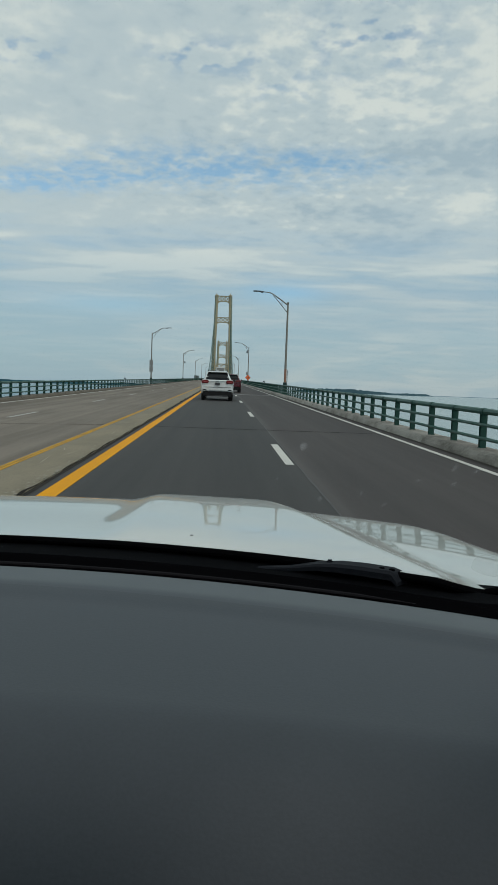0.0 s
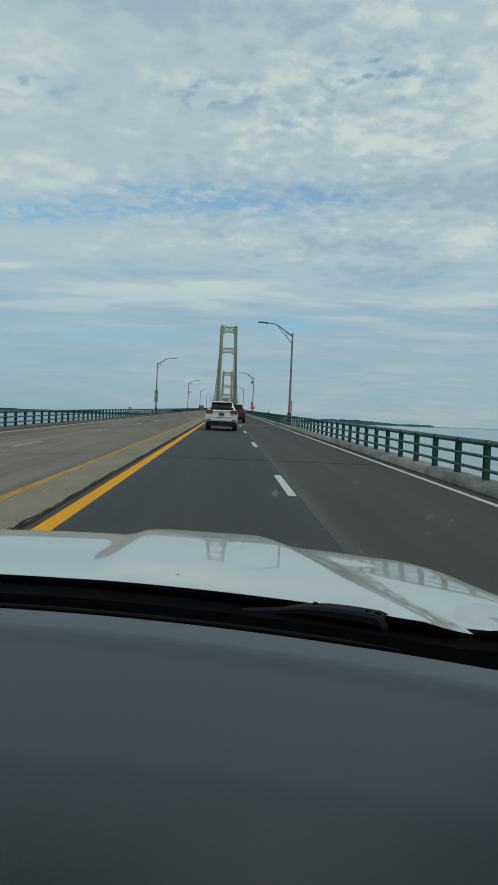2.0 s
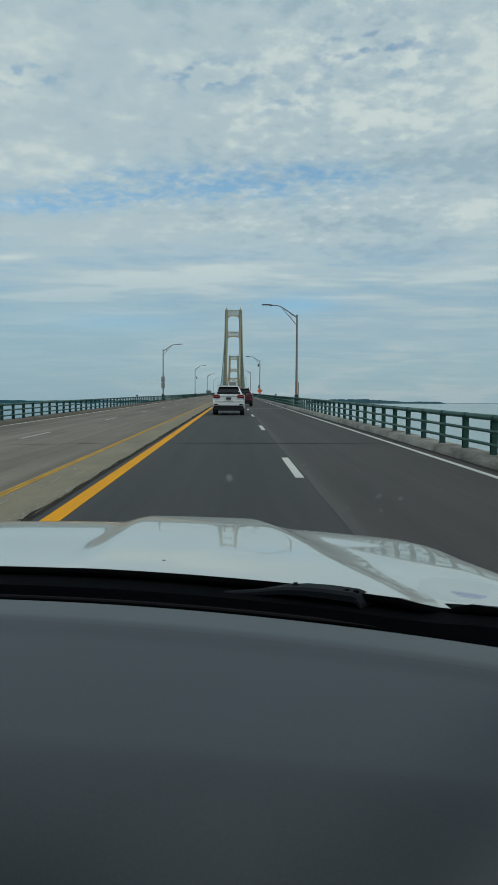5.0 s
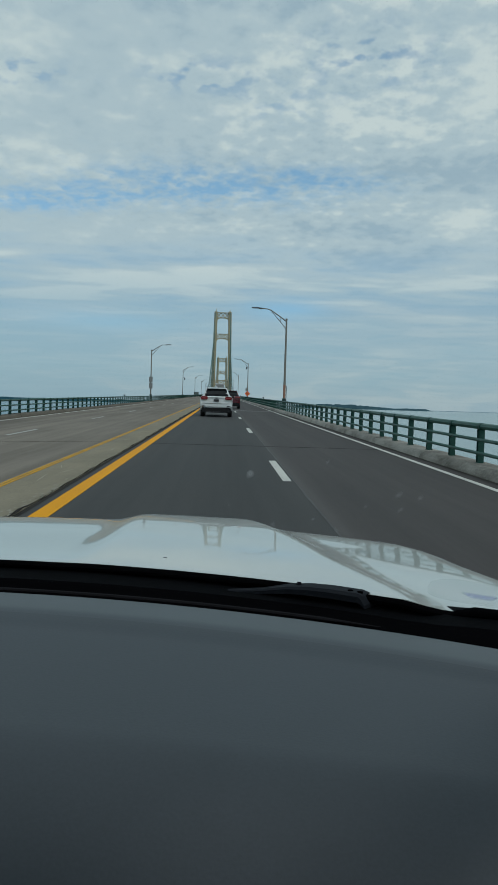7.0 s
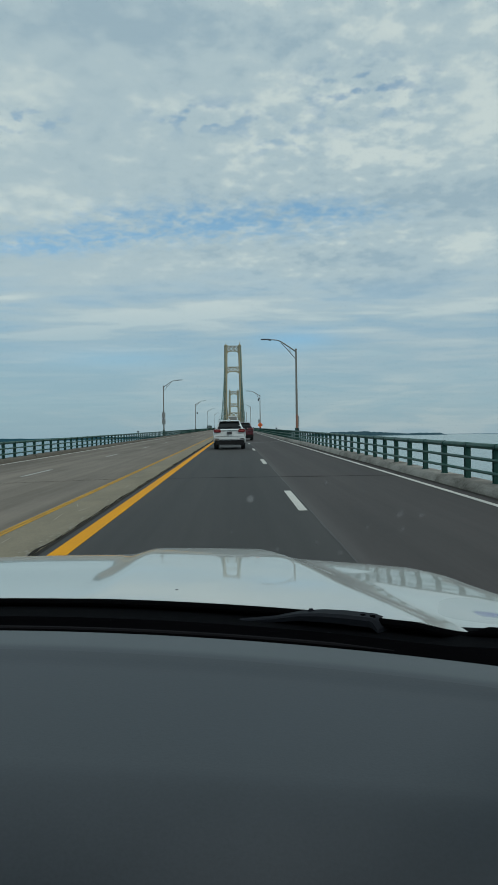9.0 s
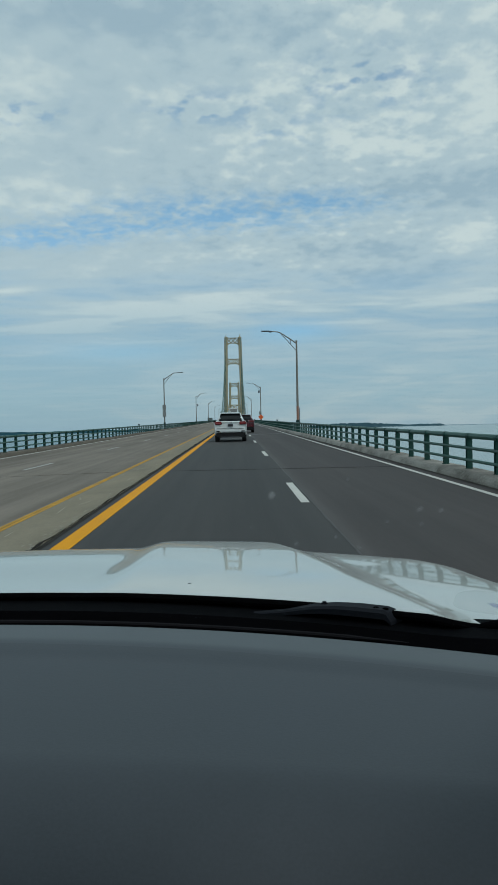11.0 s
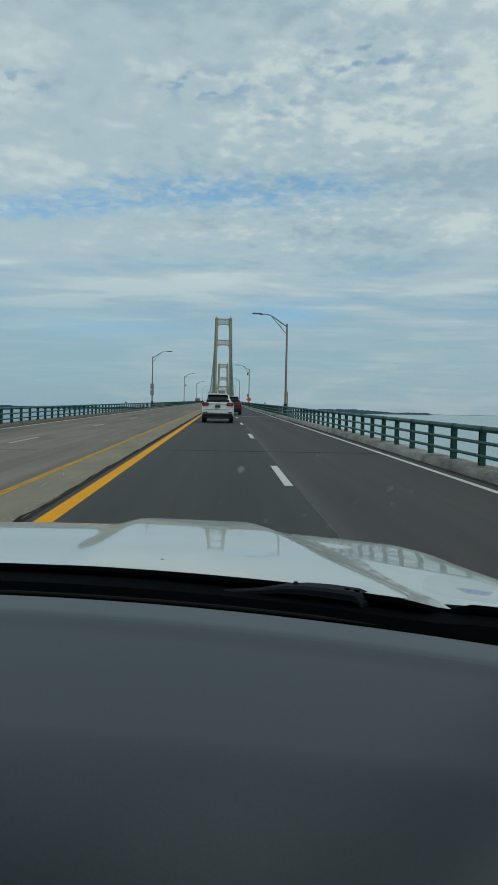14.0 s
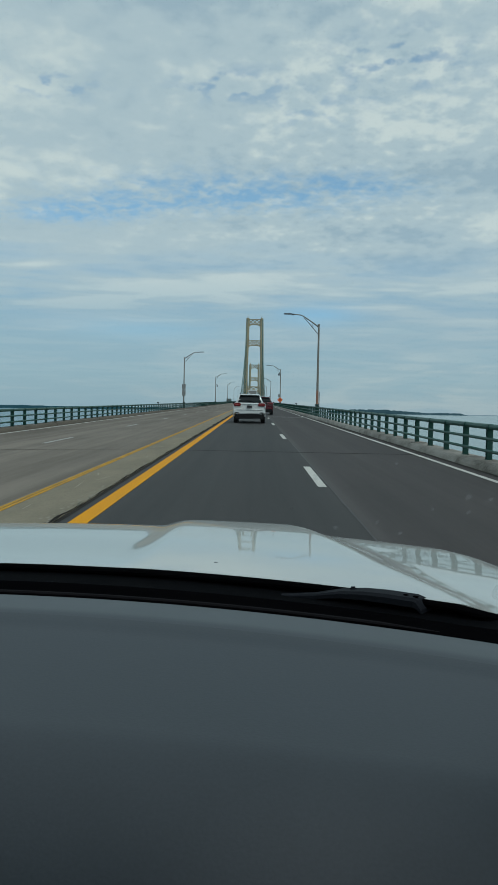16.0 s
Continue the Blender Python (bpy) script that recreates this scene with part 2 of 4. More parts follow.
KERB_BROWN = surface("brown stained kerb concrete", (0.06, 0.05, 0.038), (0.15, 0.128, 0.098), 2.2, 0.9, bump=0.5, bump_scale=35, stretch=(1, 0.35, 1.5), per_piece=0.12)
TAR = surface("tar and grit", (0.008, 0.008, 0.008), (0.030, 0.028, 0.027), 5, 0.9, specular=0.08, bump=0.8, bump_scale=40)
GUTTER = surface("gutter dirt", (0.03, 0.027, 0.024), (0.075, 0.068, 0.06), 5, 0.9, specular=0.1, bump=0.4, bump_scale=40, stretch=(1, 0.3, 1))
CRACK = surface("open crack", (0.012, 0.012, 0.012), (0.048, 0.044, 0.038), 9, 0.95, specular=0.0)
GRIT = surface("dark grit", (0.016, 0.015, 0.014), (0.055, 0.050, 0.045), 9, 0.95, specular=0.05, bump=0.5, bump_scale=60)
SPALL = surface("pale broken concrete", (0.20, 0.182, 0.145), (0.36, 0.335, 0.28), 14, 0.95, specular=0.1, bump=0.4, bump_scale=60)
SEAM = surface("seam sealer", (0.034, 0.034, 0.034), (0.105, 0.102, 0.098), 4, 0.7, specular=0.3, stretch=(1, 0.06, 1))
YELLOW = surface("yellow paint", (0.62, 0.265, 0.004), (0.80, 0.35, 0.006), 2, 0.75, specular=0.15, bump=0.3, bump_scale=70, stretch=(1, 0.2, 1))
YELLOW_WORN = surface("worn yellow paint", (0.34, 0.19, 0.035), (0.62, 0.33, 0.03), 5, 0.75, specular=0.15, bump=0.3, bump_scale=70, stretch=(1, 0.25, 1), spread=0.25)
WHITE_PAINT = surface("white road paint", (0.42, 0.41, 0.37), (0.63, 0.615, 0.565), 3, 0.6, bump=0.3, bump_scale=70, stretch=(1, 0.3, 1))
WHITE_WORN = surface("worn white road paint", (0.22, 0.215, 0.20), (0.45, 0.44, 0.42), 5, 0.7, stretch=(1, 0.3, 1))
GREEN_STEEL = surface("green painted steel", (0.009, 0.043, 0.035), (0.018, 0.073, 0.057), 3, 0.6, specular=0.3, bump=0.15, bump_scale=30, per_piece=0.1)
GREEN_RAIL = surface("green rail paint", (0.012, 0.062, 0.046), (0.022, 0.095, 0.072), 3, 0.5, specular=0.3)
GREEN_DARK = surface("dark green painted steel", (0.008, 0.03, 0.028), (0.016, 0.055, 0.048), 3, 0.55)
TOWER_PAINT = surface("ivory tower paint", (0.335, 0.285, 0.185), (0.43, 0.37, 0.24), 0.12, 0.6, spread=0.3)
CABLE_PAINT = surface("cable green paint", (0.035, 0.095, 0.085), (0.06, 0.135, 0.12), 0.5, 0.6)
GALV = surface("galvanised steel", (0.17, 0.16, 0.14), (0.26, 0.245, 0.215), 2.5, 0.6, metal=0.1, stretch=(1, 1, 0.3))
LAMP_GREY = surface("grey lamp housing", (0.06, 0.065, 0.07), (0.1, 0.105, 0.11), 4, 0.5)
SIGN_BACK = surface("dull aluminium sheet", (0.22, 0.22, 0.21), (0.32, 0.32, 0.31), 4, 0.5, metal=0.4)
ORANGE = surface("fluorescent orange sheet", (0.93, 0.15, 0.03), (0.97, 0.18, 0.04), 6, 0.5)
BAND_ORANGE = surface("dull orange band", (0.26, 0.125, 0.085), (0.36, 0.18, 0.12), 5, 0.6)
BLACK_PAINT = surface("black paint", (0.008, 0.008, 0.008), (0.02, 0.02, 0.02), 5, 0.5)
WIPER_BLACK = surface("wiper black", (0.0065, 0.0075, 0.0105), (0.0105, 0.0122, 0.0165), 8, 0.7, specular=0.1)
BLACK_PLASTIC = surface("black plastic", (0.008, 0.008, 0.009), (0.016, 0.016, 0.017), 8, 0.7, bump=0.2, bump_scale=120, specular=0.2)
LIP = surface("dark grey lip", (0.008, 0.0075, 0.009), (0.012, 0.011, 0.013), 8, 0.75, specular=0.06)
COWL_TOP = surface("dull black cowl plastic", (0.0018, 0.002, 0.0026), (0.003, 0.0034, 0.0042), 8, 0.85, specular=0.02)
FRIT = surface("matt black cowl", (0.0016, 0.0016, 0.002), (0.003, 0.003, 0.0035), 8, 0.9, specular=0.0)
DASH = surface("grey dashboard skin", (0.032, 0.0395, 0.048), (0.046, 0.0555, 0.067), 4, 0.6, bump=0.03, spread=0.25, bump_scale=300, rough_var=0.04)
nt = DASH.node_tree   # sky sheen along the glass is painted into the skin as a lighter strip
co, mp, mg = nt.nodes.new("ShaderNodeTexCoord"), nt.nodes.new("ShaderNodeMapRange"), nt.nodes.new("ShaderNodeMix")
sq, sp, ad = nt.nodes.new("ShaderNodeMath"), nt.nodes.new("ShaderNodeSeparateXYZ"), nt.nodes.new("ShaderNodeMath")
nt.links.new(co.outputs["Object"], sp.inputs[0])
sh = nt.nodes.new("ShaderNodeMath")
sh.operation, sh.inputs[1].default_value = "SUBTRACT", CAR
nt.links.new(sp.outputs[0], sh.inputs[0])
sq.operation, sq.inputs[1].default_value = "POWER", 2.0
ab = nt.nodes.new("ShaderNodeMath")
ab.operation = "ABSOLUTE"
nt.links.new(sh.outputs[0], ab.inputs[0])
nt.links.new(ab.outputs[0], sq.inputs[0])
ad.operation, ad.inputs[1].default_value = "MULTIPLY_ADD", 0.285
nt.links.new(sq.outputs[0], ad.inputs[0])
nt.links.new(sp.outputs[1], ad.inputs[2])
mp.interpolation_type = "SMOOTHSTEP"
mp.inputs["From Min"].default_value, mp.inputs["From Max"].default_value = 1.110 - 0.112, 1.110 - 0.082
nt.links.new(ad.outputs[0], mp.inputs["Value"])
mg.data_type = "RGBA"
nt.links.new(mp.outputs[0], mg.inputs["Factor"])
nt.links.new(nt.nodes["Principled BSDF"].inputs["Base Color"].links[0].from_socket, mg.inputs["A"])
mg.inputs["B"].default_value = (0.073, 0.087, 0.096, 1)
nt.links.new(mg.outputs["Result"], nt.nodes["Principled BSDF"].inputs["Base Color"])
WHITE_BODY = surface("white car paint", (0.66, 0.68, 0.68), (0.72, 0.74, 0.73), 1.5, 0.35, coat=1.0, rough_var=0.04)
PEARL = surface("white pearl hood paint", (0.46, 0.468, 0.438), (0.51, 0.518, 0.482), 1.5, 0.35, coat=0.80, rough_var=0.04, specular=0.2)
RED_BODY = surface("dark red car paint", (0.075, 0.005, 0.012), (0.115, 0.009, 0.018), 2, 0.3, metal=0.2, coat=1.0)
DARK_BODY = surface("charcoal car paint", (0.02, 0.022, 0.026), (0.035, 0.037, 0.04), 2, 0.3, metal=0.3, coat=1.0)
RUBBER = surface("tyre rubber", (0.012, 0.012, 0.012), (0.025, 0.025, 0.025), 6, 0.85)
RIM = surface("alloy rim", (0.35, 0.35, 0.36), (0.5, 0.5, 0.5), 6, 0.3, metal=0.9)
LAMP_CLEAR = surface("clear lamp lens", (0.30, 0.04, 0.04), (0.42, 0.10, 0.09), 9, 0.2, coat=0.6)
TAIL_RED = surface("red lamp lens", (0.13, 0.010, 0.014), (0.20, 0.018, 0.022), 9, 0.4, coat=0.0, specular=0.2)
DARK_GLASS = surface("tinted glass", (0.010, 0.012, 0.013), (0.016, 0.018, 0.02), 3, 0.08, rough_var=0.02, specular=0.35)
CHROME = surface("bright chrome", (0.6, 0.6, 0.6), (0.7, 0.7, 0.7), 5, 0.12, metal=1.0)
PLATE = surface("licence plate", (0.05, 0.052, 0.06), (0.09, 0.09, 0.10), 8, 0.5)
CLOTH = surface("grey cloth", (0.05, 0.05, 0.055), (0.09, 0.09, 0.095), 20, 0.9)
# distance haze is mixed into the base colours of these far shores
WOOD_FAR = surface("haze-tinted far wooded shore", (0.028, 0.078, 0.105), (0.055, 0.112, 0.138), 0.03, 0.95, spread=0.2)
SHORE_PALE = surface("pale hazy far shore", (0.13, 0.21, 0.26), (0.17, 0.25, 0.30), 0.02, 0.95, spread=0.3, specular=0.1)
SHORE_BLUE = surface("hazy far shore and shaded water", (0.025, 0.085, 0.115), (0.045, 0.12, 0.15), 0.02, 0.95, spread=0.3, specular=0.1)

WATER = bpy.data.materials.new("lake water")
WATER.use_nodes = True
nt = WATER.node_tree
b = nt.nodes["Principled BSDF"]
b.inputs["Base Color"].default_value = (0.10, 0.17, 0.17, 1)
b.inputs["Roughness"].default_value = 0.16
b.inputs["IOR"].default_value = 1.33
co = nt.nodes.new("ShaderNodeTexCoord")
rip = nt.nodes.new("ShaderNodeTexNoise")
rip.inputs["Scale"].default_value, rip.inputs["Detail"].default_value = 0.18, 8
swell = nt.nodes.new("ShaderNodeTexNoise")
swell.inputs["Scale"].default_value, swell.inputs["Detail"].default_value = 0.004, 5
nt.links.new(co.outputs["Object"], rip.inputs["Vector"])
nt.links.new(co.outputs["Object"], swell.inputs["Vector"])
bp = nt.nodes.new("ShaderNodeBump")
bp.inputs["Strength"].default_value, bp.inputs["Distance"].default_value = 0.5, 0.6
nt.links.new(rip.outputs["Fac"], bp.inputs["Height"])
nt.links.new(bp.outputs[0], b.inputs["Normal"])
wr = nt.nodes.new("ShaderNodeValToRGB")
wr.color_ramp.elements[0].position, wr.color_ramp.elements[0].color = 0.35, (0.15, 0.225, 0.22, 1)
wr.color_ramp.elements[1].position, wr.color_ramp.elements[1].color = 0.65, (0.23, 0.30, 0.28, 1)
nt.links.new(swell.outputs["Fac"], wr.inputs[0])
deep = nt.nodes.new("ShaderNodeMix")   # weaker sky glitter on one side, put into the water colour as darker blue
deep.data_type = "RGBA"
sx, reach = nt.nodes.new("ShaderNodeSeparateXYZ"), nt.nodes.new("ShaderNodeMapRange")
nt.links.new(co.outputs["Object"], sx.inputs[0])
nt.links.new(sx.outputs[0], reach.inputs["Value"])
reach.inputs["From Min"].default_value, reach.inputs["From Max"].default_value = 60.0, -160.0
nt.links.new(reach.outputs[0], deep.inputs["Factor"])
nt.links.new(wr.outputs[0], deep.inputs["A"])
deep.inputs["B"].default_value = (0.022, 0.105, 0.145, 1)
nt.links.new(deep.outputs["Result"], b.inputs["Base Color"])
ruffle = nt.nodes.new("ShaderNodeMapRange")   # wind-ruffled there, so that it mirrors less
ruffle.inputs["To Min"].default_value, ruffle.inputs["To Max"].default_value = 0.5, 0.10
nt.links.new(reach.outputs[0], ruffle.inputs["Value"])
nt.links.new(ruffle.outputs[0], b.inputs["Specular IOR Level"])

PANE = bpy.data.materials.new("clear windshield glass")
PANE.use_nodes = True
nt = PANE.node_tree
nt.nodes.clear()
tr, gl, mx = nt.nodes.new("ShaderNodeBsdfTransparent"), nt.nodes.new("ShaderNodeBsdfGlossy"), nt.nodes.new("ShaderNodeMixShader")
tr.inputs[0].default_value = (0.97, 0.985, 0.98, 1)
gl.inputs["Roughness"].default_value = 0.02
mx.inputs[0].default_value = 0.004
nt.links.new(tr.outputs[0], mx.inputs[1])
nt.links.new(gl.outputs[0], mx.inputs[2])
nt.links.new(mx.outputs[0], nt.nodes.new("ShaderNodeOutputMaterial").inputs[0])

# ---------------------------------------------------------------- mesh helpers


def solid(name, bm, material, smooth=False):
    bmesh.ops.recalc_face_normals(bm, faces=bm.faces)
    me = bpy.data.meshes.new(name)
    bm.to_mesh(me)
    bm.free()
    me.materials.append(material)
    if smooth:
        me.shade_smooth()
        me.set_sharp_from_angle(angle=radians(40))
    return me


def part(name, bm, material, parent, label="", smooth=False):
    ob = new(name, solid(name, bm, material, smooth))
    ob.parent = parent
    return tagged(ob, label)


def thing(name, label, category, group="", at=None):
    ob = new(name)
    if at is not None:
        ob.matrix_world = at
    return tagged(ob, label, category, group)


def box(bm, x0, x1, y0, y1, z0, z1, bevel=0.0):
    g = bmesh.ops.create_cube(bm, size=1, matrix=Matrix.LocRotScale(((x0 + x1) / 2, (y0 + y1) / 2, (z0 + z1) / 2), None, (x1 - x0, y1 - y0, z1 - z0)))
    if bevel:
        edges = {e for v in g["verts"] for e in v.link_edges}
        bmesh.ops.bevel(bm, geom=list(edges), offset=bevel, segments=2, affect="EDGES")
    return bm


def boxes(*dims, bevel=0.0):
    bm = bmesh.new()
    for d in dims:
        box(bm, *d, bevel=bevel)
    return bm


def tube(bm, points, radius, sides=8):
    pts = [Vector(p) for p in points]
    rings = []
    radii = radius if isinstance(radius, (list, tuple)) else [radius] * len(pts)
    for i, p in enumerate(pts):
        d = (pts[min(i + 1, len(pts) - 1)] - pts[max(i - 1, 0)]).normalized()
        side = d.cross(Vector((0, 0, 1)) if abs(d.z) < 0.95 else Vector((0, 1, 0))).normalized()
        top = side.cross(d)
        rings.append([bm.verts.new(p + radii[i] * (math.cos(a) * side + math.sin(a) * top)) for a in (2 * math.pi * k / sides for k in range(sides))])
    for a, c in zip(rings, rings[1:]):
        for k in range(sides):
            bm.faces.new((a[k], a[(k + 1) % sides], c[(k + 1) % sides], c[k]))
    bm.faces.new(rings[0][::-1])
    bm.faces.new(rings[-1])
    return bm


def tubes(points, radius, sides=8):
    return tube(bmesh.new(), points, radius, sides)


def sheet_grid(f, us, vs, thick=0.0):
    """A surface f(u, v) on two lists of steps, with a lower skin and closed edges when it has a thickness."""
    bm = bmesh.new()
    a = [[bm.verts.new(f(u, v)) for u in us] for v in vs]
    quads = [(a[j][i], a[j][i + 1], a[j + 1][i + 1], a[j + 1][i]) for j in range(len(vs) - 1) for i in range(len(us) - 1)]
    for q in quads:
        bm.faces.new(q)
    if thick:
        c = [[bm.verts.new(Vector(f(u, v)) - Vector((0, 0, thick))) for u in us] for v in vs]
        for j in range(len(vs) - 1):
            for i in range(len(us) - 1):
                bm.faces.new((c[j][i], c[j + 1][i], c[j + 1][i + 1], c[j][i + 1]))
        n, m = len(us) - 1, len(vs) - 1
        for i in range(n):
            bm.faces.new((a[0][i], c[0][i], c[0][i + 1], a[0][i + 1]))
            bm.faces.new((a[m][i], a[m][i + 1], c[m][i + 1], c[m][i]))
        for j in range(m):
            bm.faces.new((a[j][0], a[j + 1][0], c[j + 1][0], c[j][0]))
            bm.faces.new((a[j][n], c[j][n], c[j + 1][n], a[j + 1][n]))
    return bm


def steps(a, b, n):
    return [a + (b - a) * i / n for i in range(n + 1)]


def ease(a, b, v):
    t = min(1.0, max(0.0, (v - a) / (b - a)))
    return t * t * (3 - 2 * t)


# ---------------------------------------------------------------- water, shores, deck
bm = bmesh.new()
bmesh.ops.create_grid(bm, x_segments=24, y_segments=24, size=5000)
water = tagged(new("water", solid("water", bm, WATER)), "pale green lake water with small ripples", "water", kind="structure")
water.location = (0, 0, -20.7)


def shore(name, x0, x1, y0, y1, height, seed, label, material=WOOD_FAR):
    """A low wooded shore that runs along a line, highest in its middle."""
    n = 150
    bm = bmesh.new()
    lo, hi, back = [], [], []
    for i in range(n + 1):
        t = i / n
        x, y = x0 + (x1 - x0) * t, y0 + (y1 - y0) * t
        h = height(t) * (0.82 + 0.3 * noise.noise((t * 9 + seed, 1, 0)) + 0.16 * noise.noise((t * 45 + seed, 7, 0)))
        lo.append(bm.verts.new((x, y, -20.9)))
        hi.append(bm.verts.new((x, y + 8, -20.7 + max(0.6, h))))
        back.append(bm.verts.new((x, y + 160, -20.9)))
    for i in range(n):
        bm.faces.new((lo[i], lo[i + 1], hi[i + 1], hi[i]))
        bm.faces.new((hi[i], hi[i + 1], back[i + 1], back[i]))
    return tagged(new(name, solid(name, bm, material)), label, "shore", kind="structure")


shore("backdrop", 430, 1215, 4400, 4300, lambda t: 2 + 15 * ease(0.0, 0.2, t) * (1 - ease(0.4, 0.72, t)) + 12 * (1 - ease(0.94, 1.0, t)), 3.0, "low wooded island shore across the lake")
# this blue-green face also stands in for the shaded lake water before it
shore("backdrop", -1650, -430, 2100, 4650, lambda t: 19 - 5 * t + 2 * math.sin(9 * t), 8.0, "thin blue-green shoreline with the dark water before it", SHORE_BLUE)
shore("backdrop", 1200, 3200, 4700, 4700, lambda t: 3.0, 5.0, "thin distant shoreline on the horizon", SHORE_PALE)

FAR = 1700
LONG = [-60, 0, 30, 60, 120, 240, 480, 920, FAR]


def strip(name, x0, x1, lift, thick, material, label, category, y0=-60, y1=FAR):
    ys = [y0] + [y for y in LONG if y0 < y < y1] + [y1]
    bm = sheet_grid(lambda u, v: (u, v, deck(u, v) + lift), [x0, x1], ys, thick)
    return tagged(new(name, solid(name, bm, material)), label, category, kind="structure")


strip("road", -2.16, 1.20, 0.0, 0.5, ASPHALT, "dark grey asphalt inner lane, freshly surfaced", "road")
strip("road", 1.20, 4.74, 0.0, 0.5, ASPHALT_OUTER, "dark grey asphalt outer lane, slightly faded", "road")
strip("road", -10.5, -3.14, 0.0, 0.5, OLD_DECK, "worn pale grey concrete carriageway", "road")
mall = strip("pavement", -3.14, -2.205, 0.014, 0.51, MALL_CONCRETE, "low weathered concrete median strip", "median")
strip("trim", -2.205, -2.16, 0.004, 0.5, GRIT, "dark grit-filled joint beside the median", "joint")
strip("trim", -2.04, -1.83, 0.005, 0.004, YELLOW, "solid yellow edge line", "road marking")
strip("trim", -3.105, -3.055, 0.019, 0.004, YELLOW_WORN, "worn thin yellow edge line", "road marking")
strip("trim", -3.038, -2.985, 0.019, 0.004, YELLOW_WORN, "second worn thin yellow edge line", "road marking")
strip("trim", 4.25, 4.37, 0.005, 0.004, WHITE_PAINT, "solid white edge line", "road marking")
strip("trim", -10.17, -10.03, 0.005, 0.004, WHITE_PAINT, "worn white edge line", "road marking")
strip("trim", 4.62, 4.74, 0.006, 0.01, GUTTER, "dark gutter dirt along the kerb", "gutter")
strip("trim", -11.8, 6.0, -0.56, 2.2, GREEN_DARK, "green steel girder under the deck", "girder")


def ragged(name, x0, x1, reach, y0, y1, lift, material, label, seed):
    """A crumbled, uneven band along the road between two lateral places."""
    n = int((y1 - y0) / 0.07)
    bm = bmesh.new()
    last = None
    for i in range(n + 1):
        y = y0 + (y1 - y0) * i / n
        a = x0 - reach * max(0.0, noise.noise((y * 0.45, seed, 0)) + 0.1) * (1.0 + 1.3 * noise.noise((y * 1.6, seed, 3)) + 0.5 * noise.noise((y * 6.5, seed, 5)))
        c = x1 + 0.3 * reach * noise.noise((y * 2.5, seed, 9))
        pair = (bm.verts.new((a, y, GRADE * y + lift)), bm.verts.new((c, y, GRADE * y + lift)))
        if last:
            bm.faces.new((last[0], last[1], pair[1], pair[0]))
        last = pair
    return tagged(new(name, solid(name, bm, material)), label, "stain", kind="structure")


ragged("trim", -2.212, -2.203, 0.12, 4, 90, 0.018, CRACK, "crumbled dark edge of the median", 1.0)
ragged("trim", -2.17, -2.14, 0.02, 4, 70, 0.006, GRIT, "grit along the edge of the asphalt", 12.0)
ragged("trim", 1.188, 1.212, 0.016, 3, 140, 0.003, SEAM, "thin worn seam between the lanes", 7.0)
ragged("trim", 4.60, 4.70, 0.09, 6, 60, 0.008, GUTTER, "dirt swept against the kerb", 5.0)


def chips(count, material, label, seed, near, spread, size, lift):
    """Broken crumbs of concrete strewn along the worn edge of the median, thickest at the edge and in patches."""
    rnd = random.Random(seed)
    bm = bmesh.new()
    made = 0
    while made < count:
        y = 5.0 + 70.0 * rnd.random() ** 1.8
        if rnd.random() > 0.25 + 1.6 * max(0.0, noise.noise((y * 0.45, seed, 0)) + 0.1):
            continue
        x, r = near - spread * rnd.random() ** 2.2, size * rnd.uniform(0.4, 1.0)
        turn = rnd.uniform(-0.35, 0.35)
        ring = []
        for k in range(7):
            a, q = 2 * math.pi * k / 7, r * rnd.uniform(0.6, 1.15)
            ring.append(bm.verts.new((x + 0.45 * q * math.cos(a) + turn * q * math.sin(a), y + 1.6 * q * math.sin(a), GRADE * y + lift)))
        bm.faces.new(ring)
        made += 1
    return tagged(new("rubble", solid("rubble", bm, material)), label, "crumbs", kind="stuff")


chips(520, SPALL, "pale crumbs of broken concrete along the median edge", 3, -2.225, 0.16, 0.05, 0.0172)
chips(300, GRIT, "dark pits and grit along the median edge", 4, -2.207, 0.055, 0.035, 0.0190)

SCRAPE = surface("pale scrape", (0.30, 0.275, 0.22), (0.42, 0.39, 0.33), 20, 0.9, specular=0.1)
for x, y, long, turn in ((-2.72, 11.6, 0.9, 4), (-2.55, 12.6, 0.7, -9), (-2.78, 13.3, 0.55, 12), (-2.5, 17.4, 0.8, 3), (-2.66, 21.2, 1.3, -16), (-2.45, 23.0, 0.6, 5), (-2.8, 9.2, 0.5, 2)):
    bm = bmesh.new()
    n = 12
    rows_ = [[bm.verts.new((k * (0.006 + 0.010 * abs(noise.noise((i * 0.7, x * 9, y)))) * math.sin(math.pi * (i + 0.3) / (n + 0.6)), long * (i / n - 0.5), 0)) for k in (-1, 1)] for i in range(n + 1)]
    for p, q in zip(rows_, rows_[1:]):
        bm.faces.new((p[0], p[1], q[1], q[0]))
    o = tagged(new("trim", solid("trim", bm, SCRAPE)), "pale scrape mark on the concrete median", "scrape mark", "scrape marks", "structure")
    o.matrix_world = pose(x, y, deck(x, y) + 0.018, TILT, 0, turn)

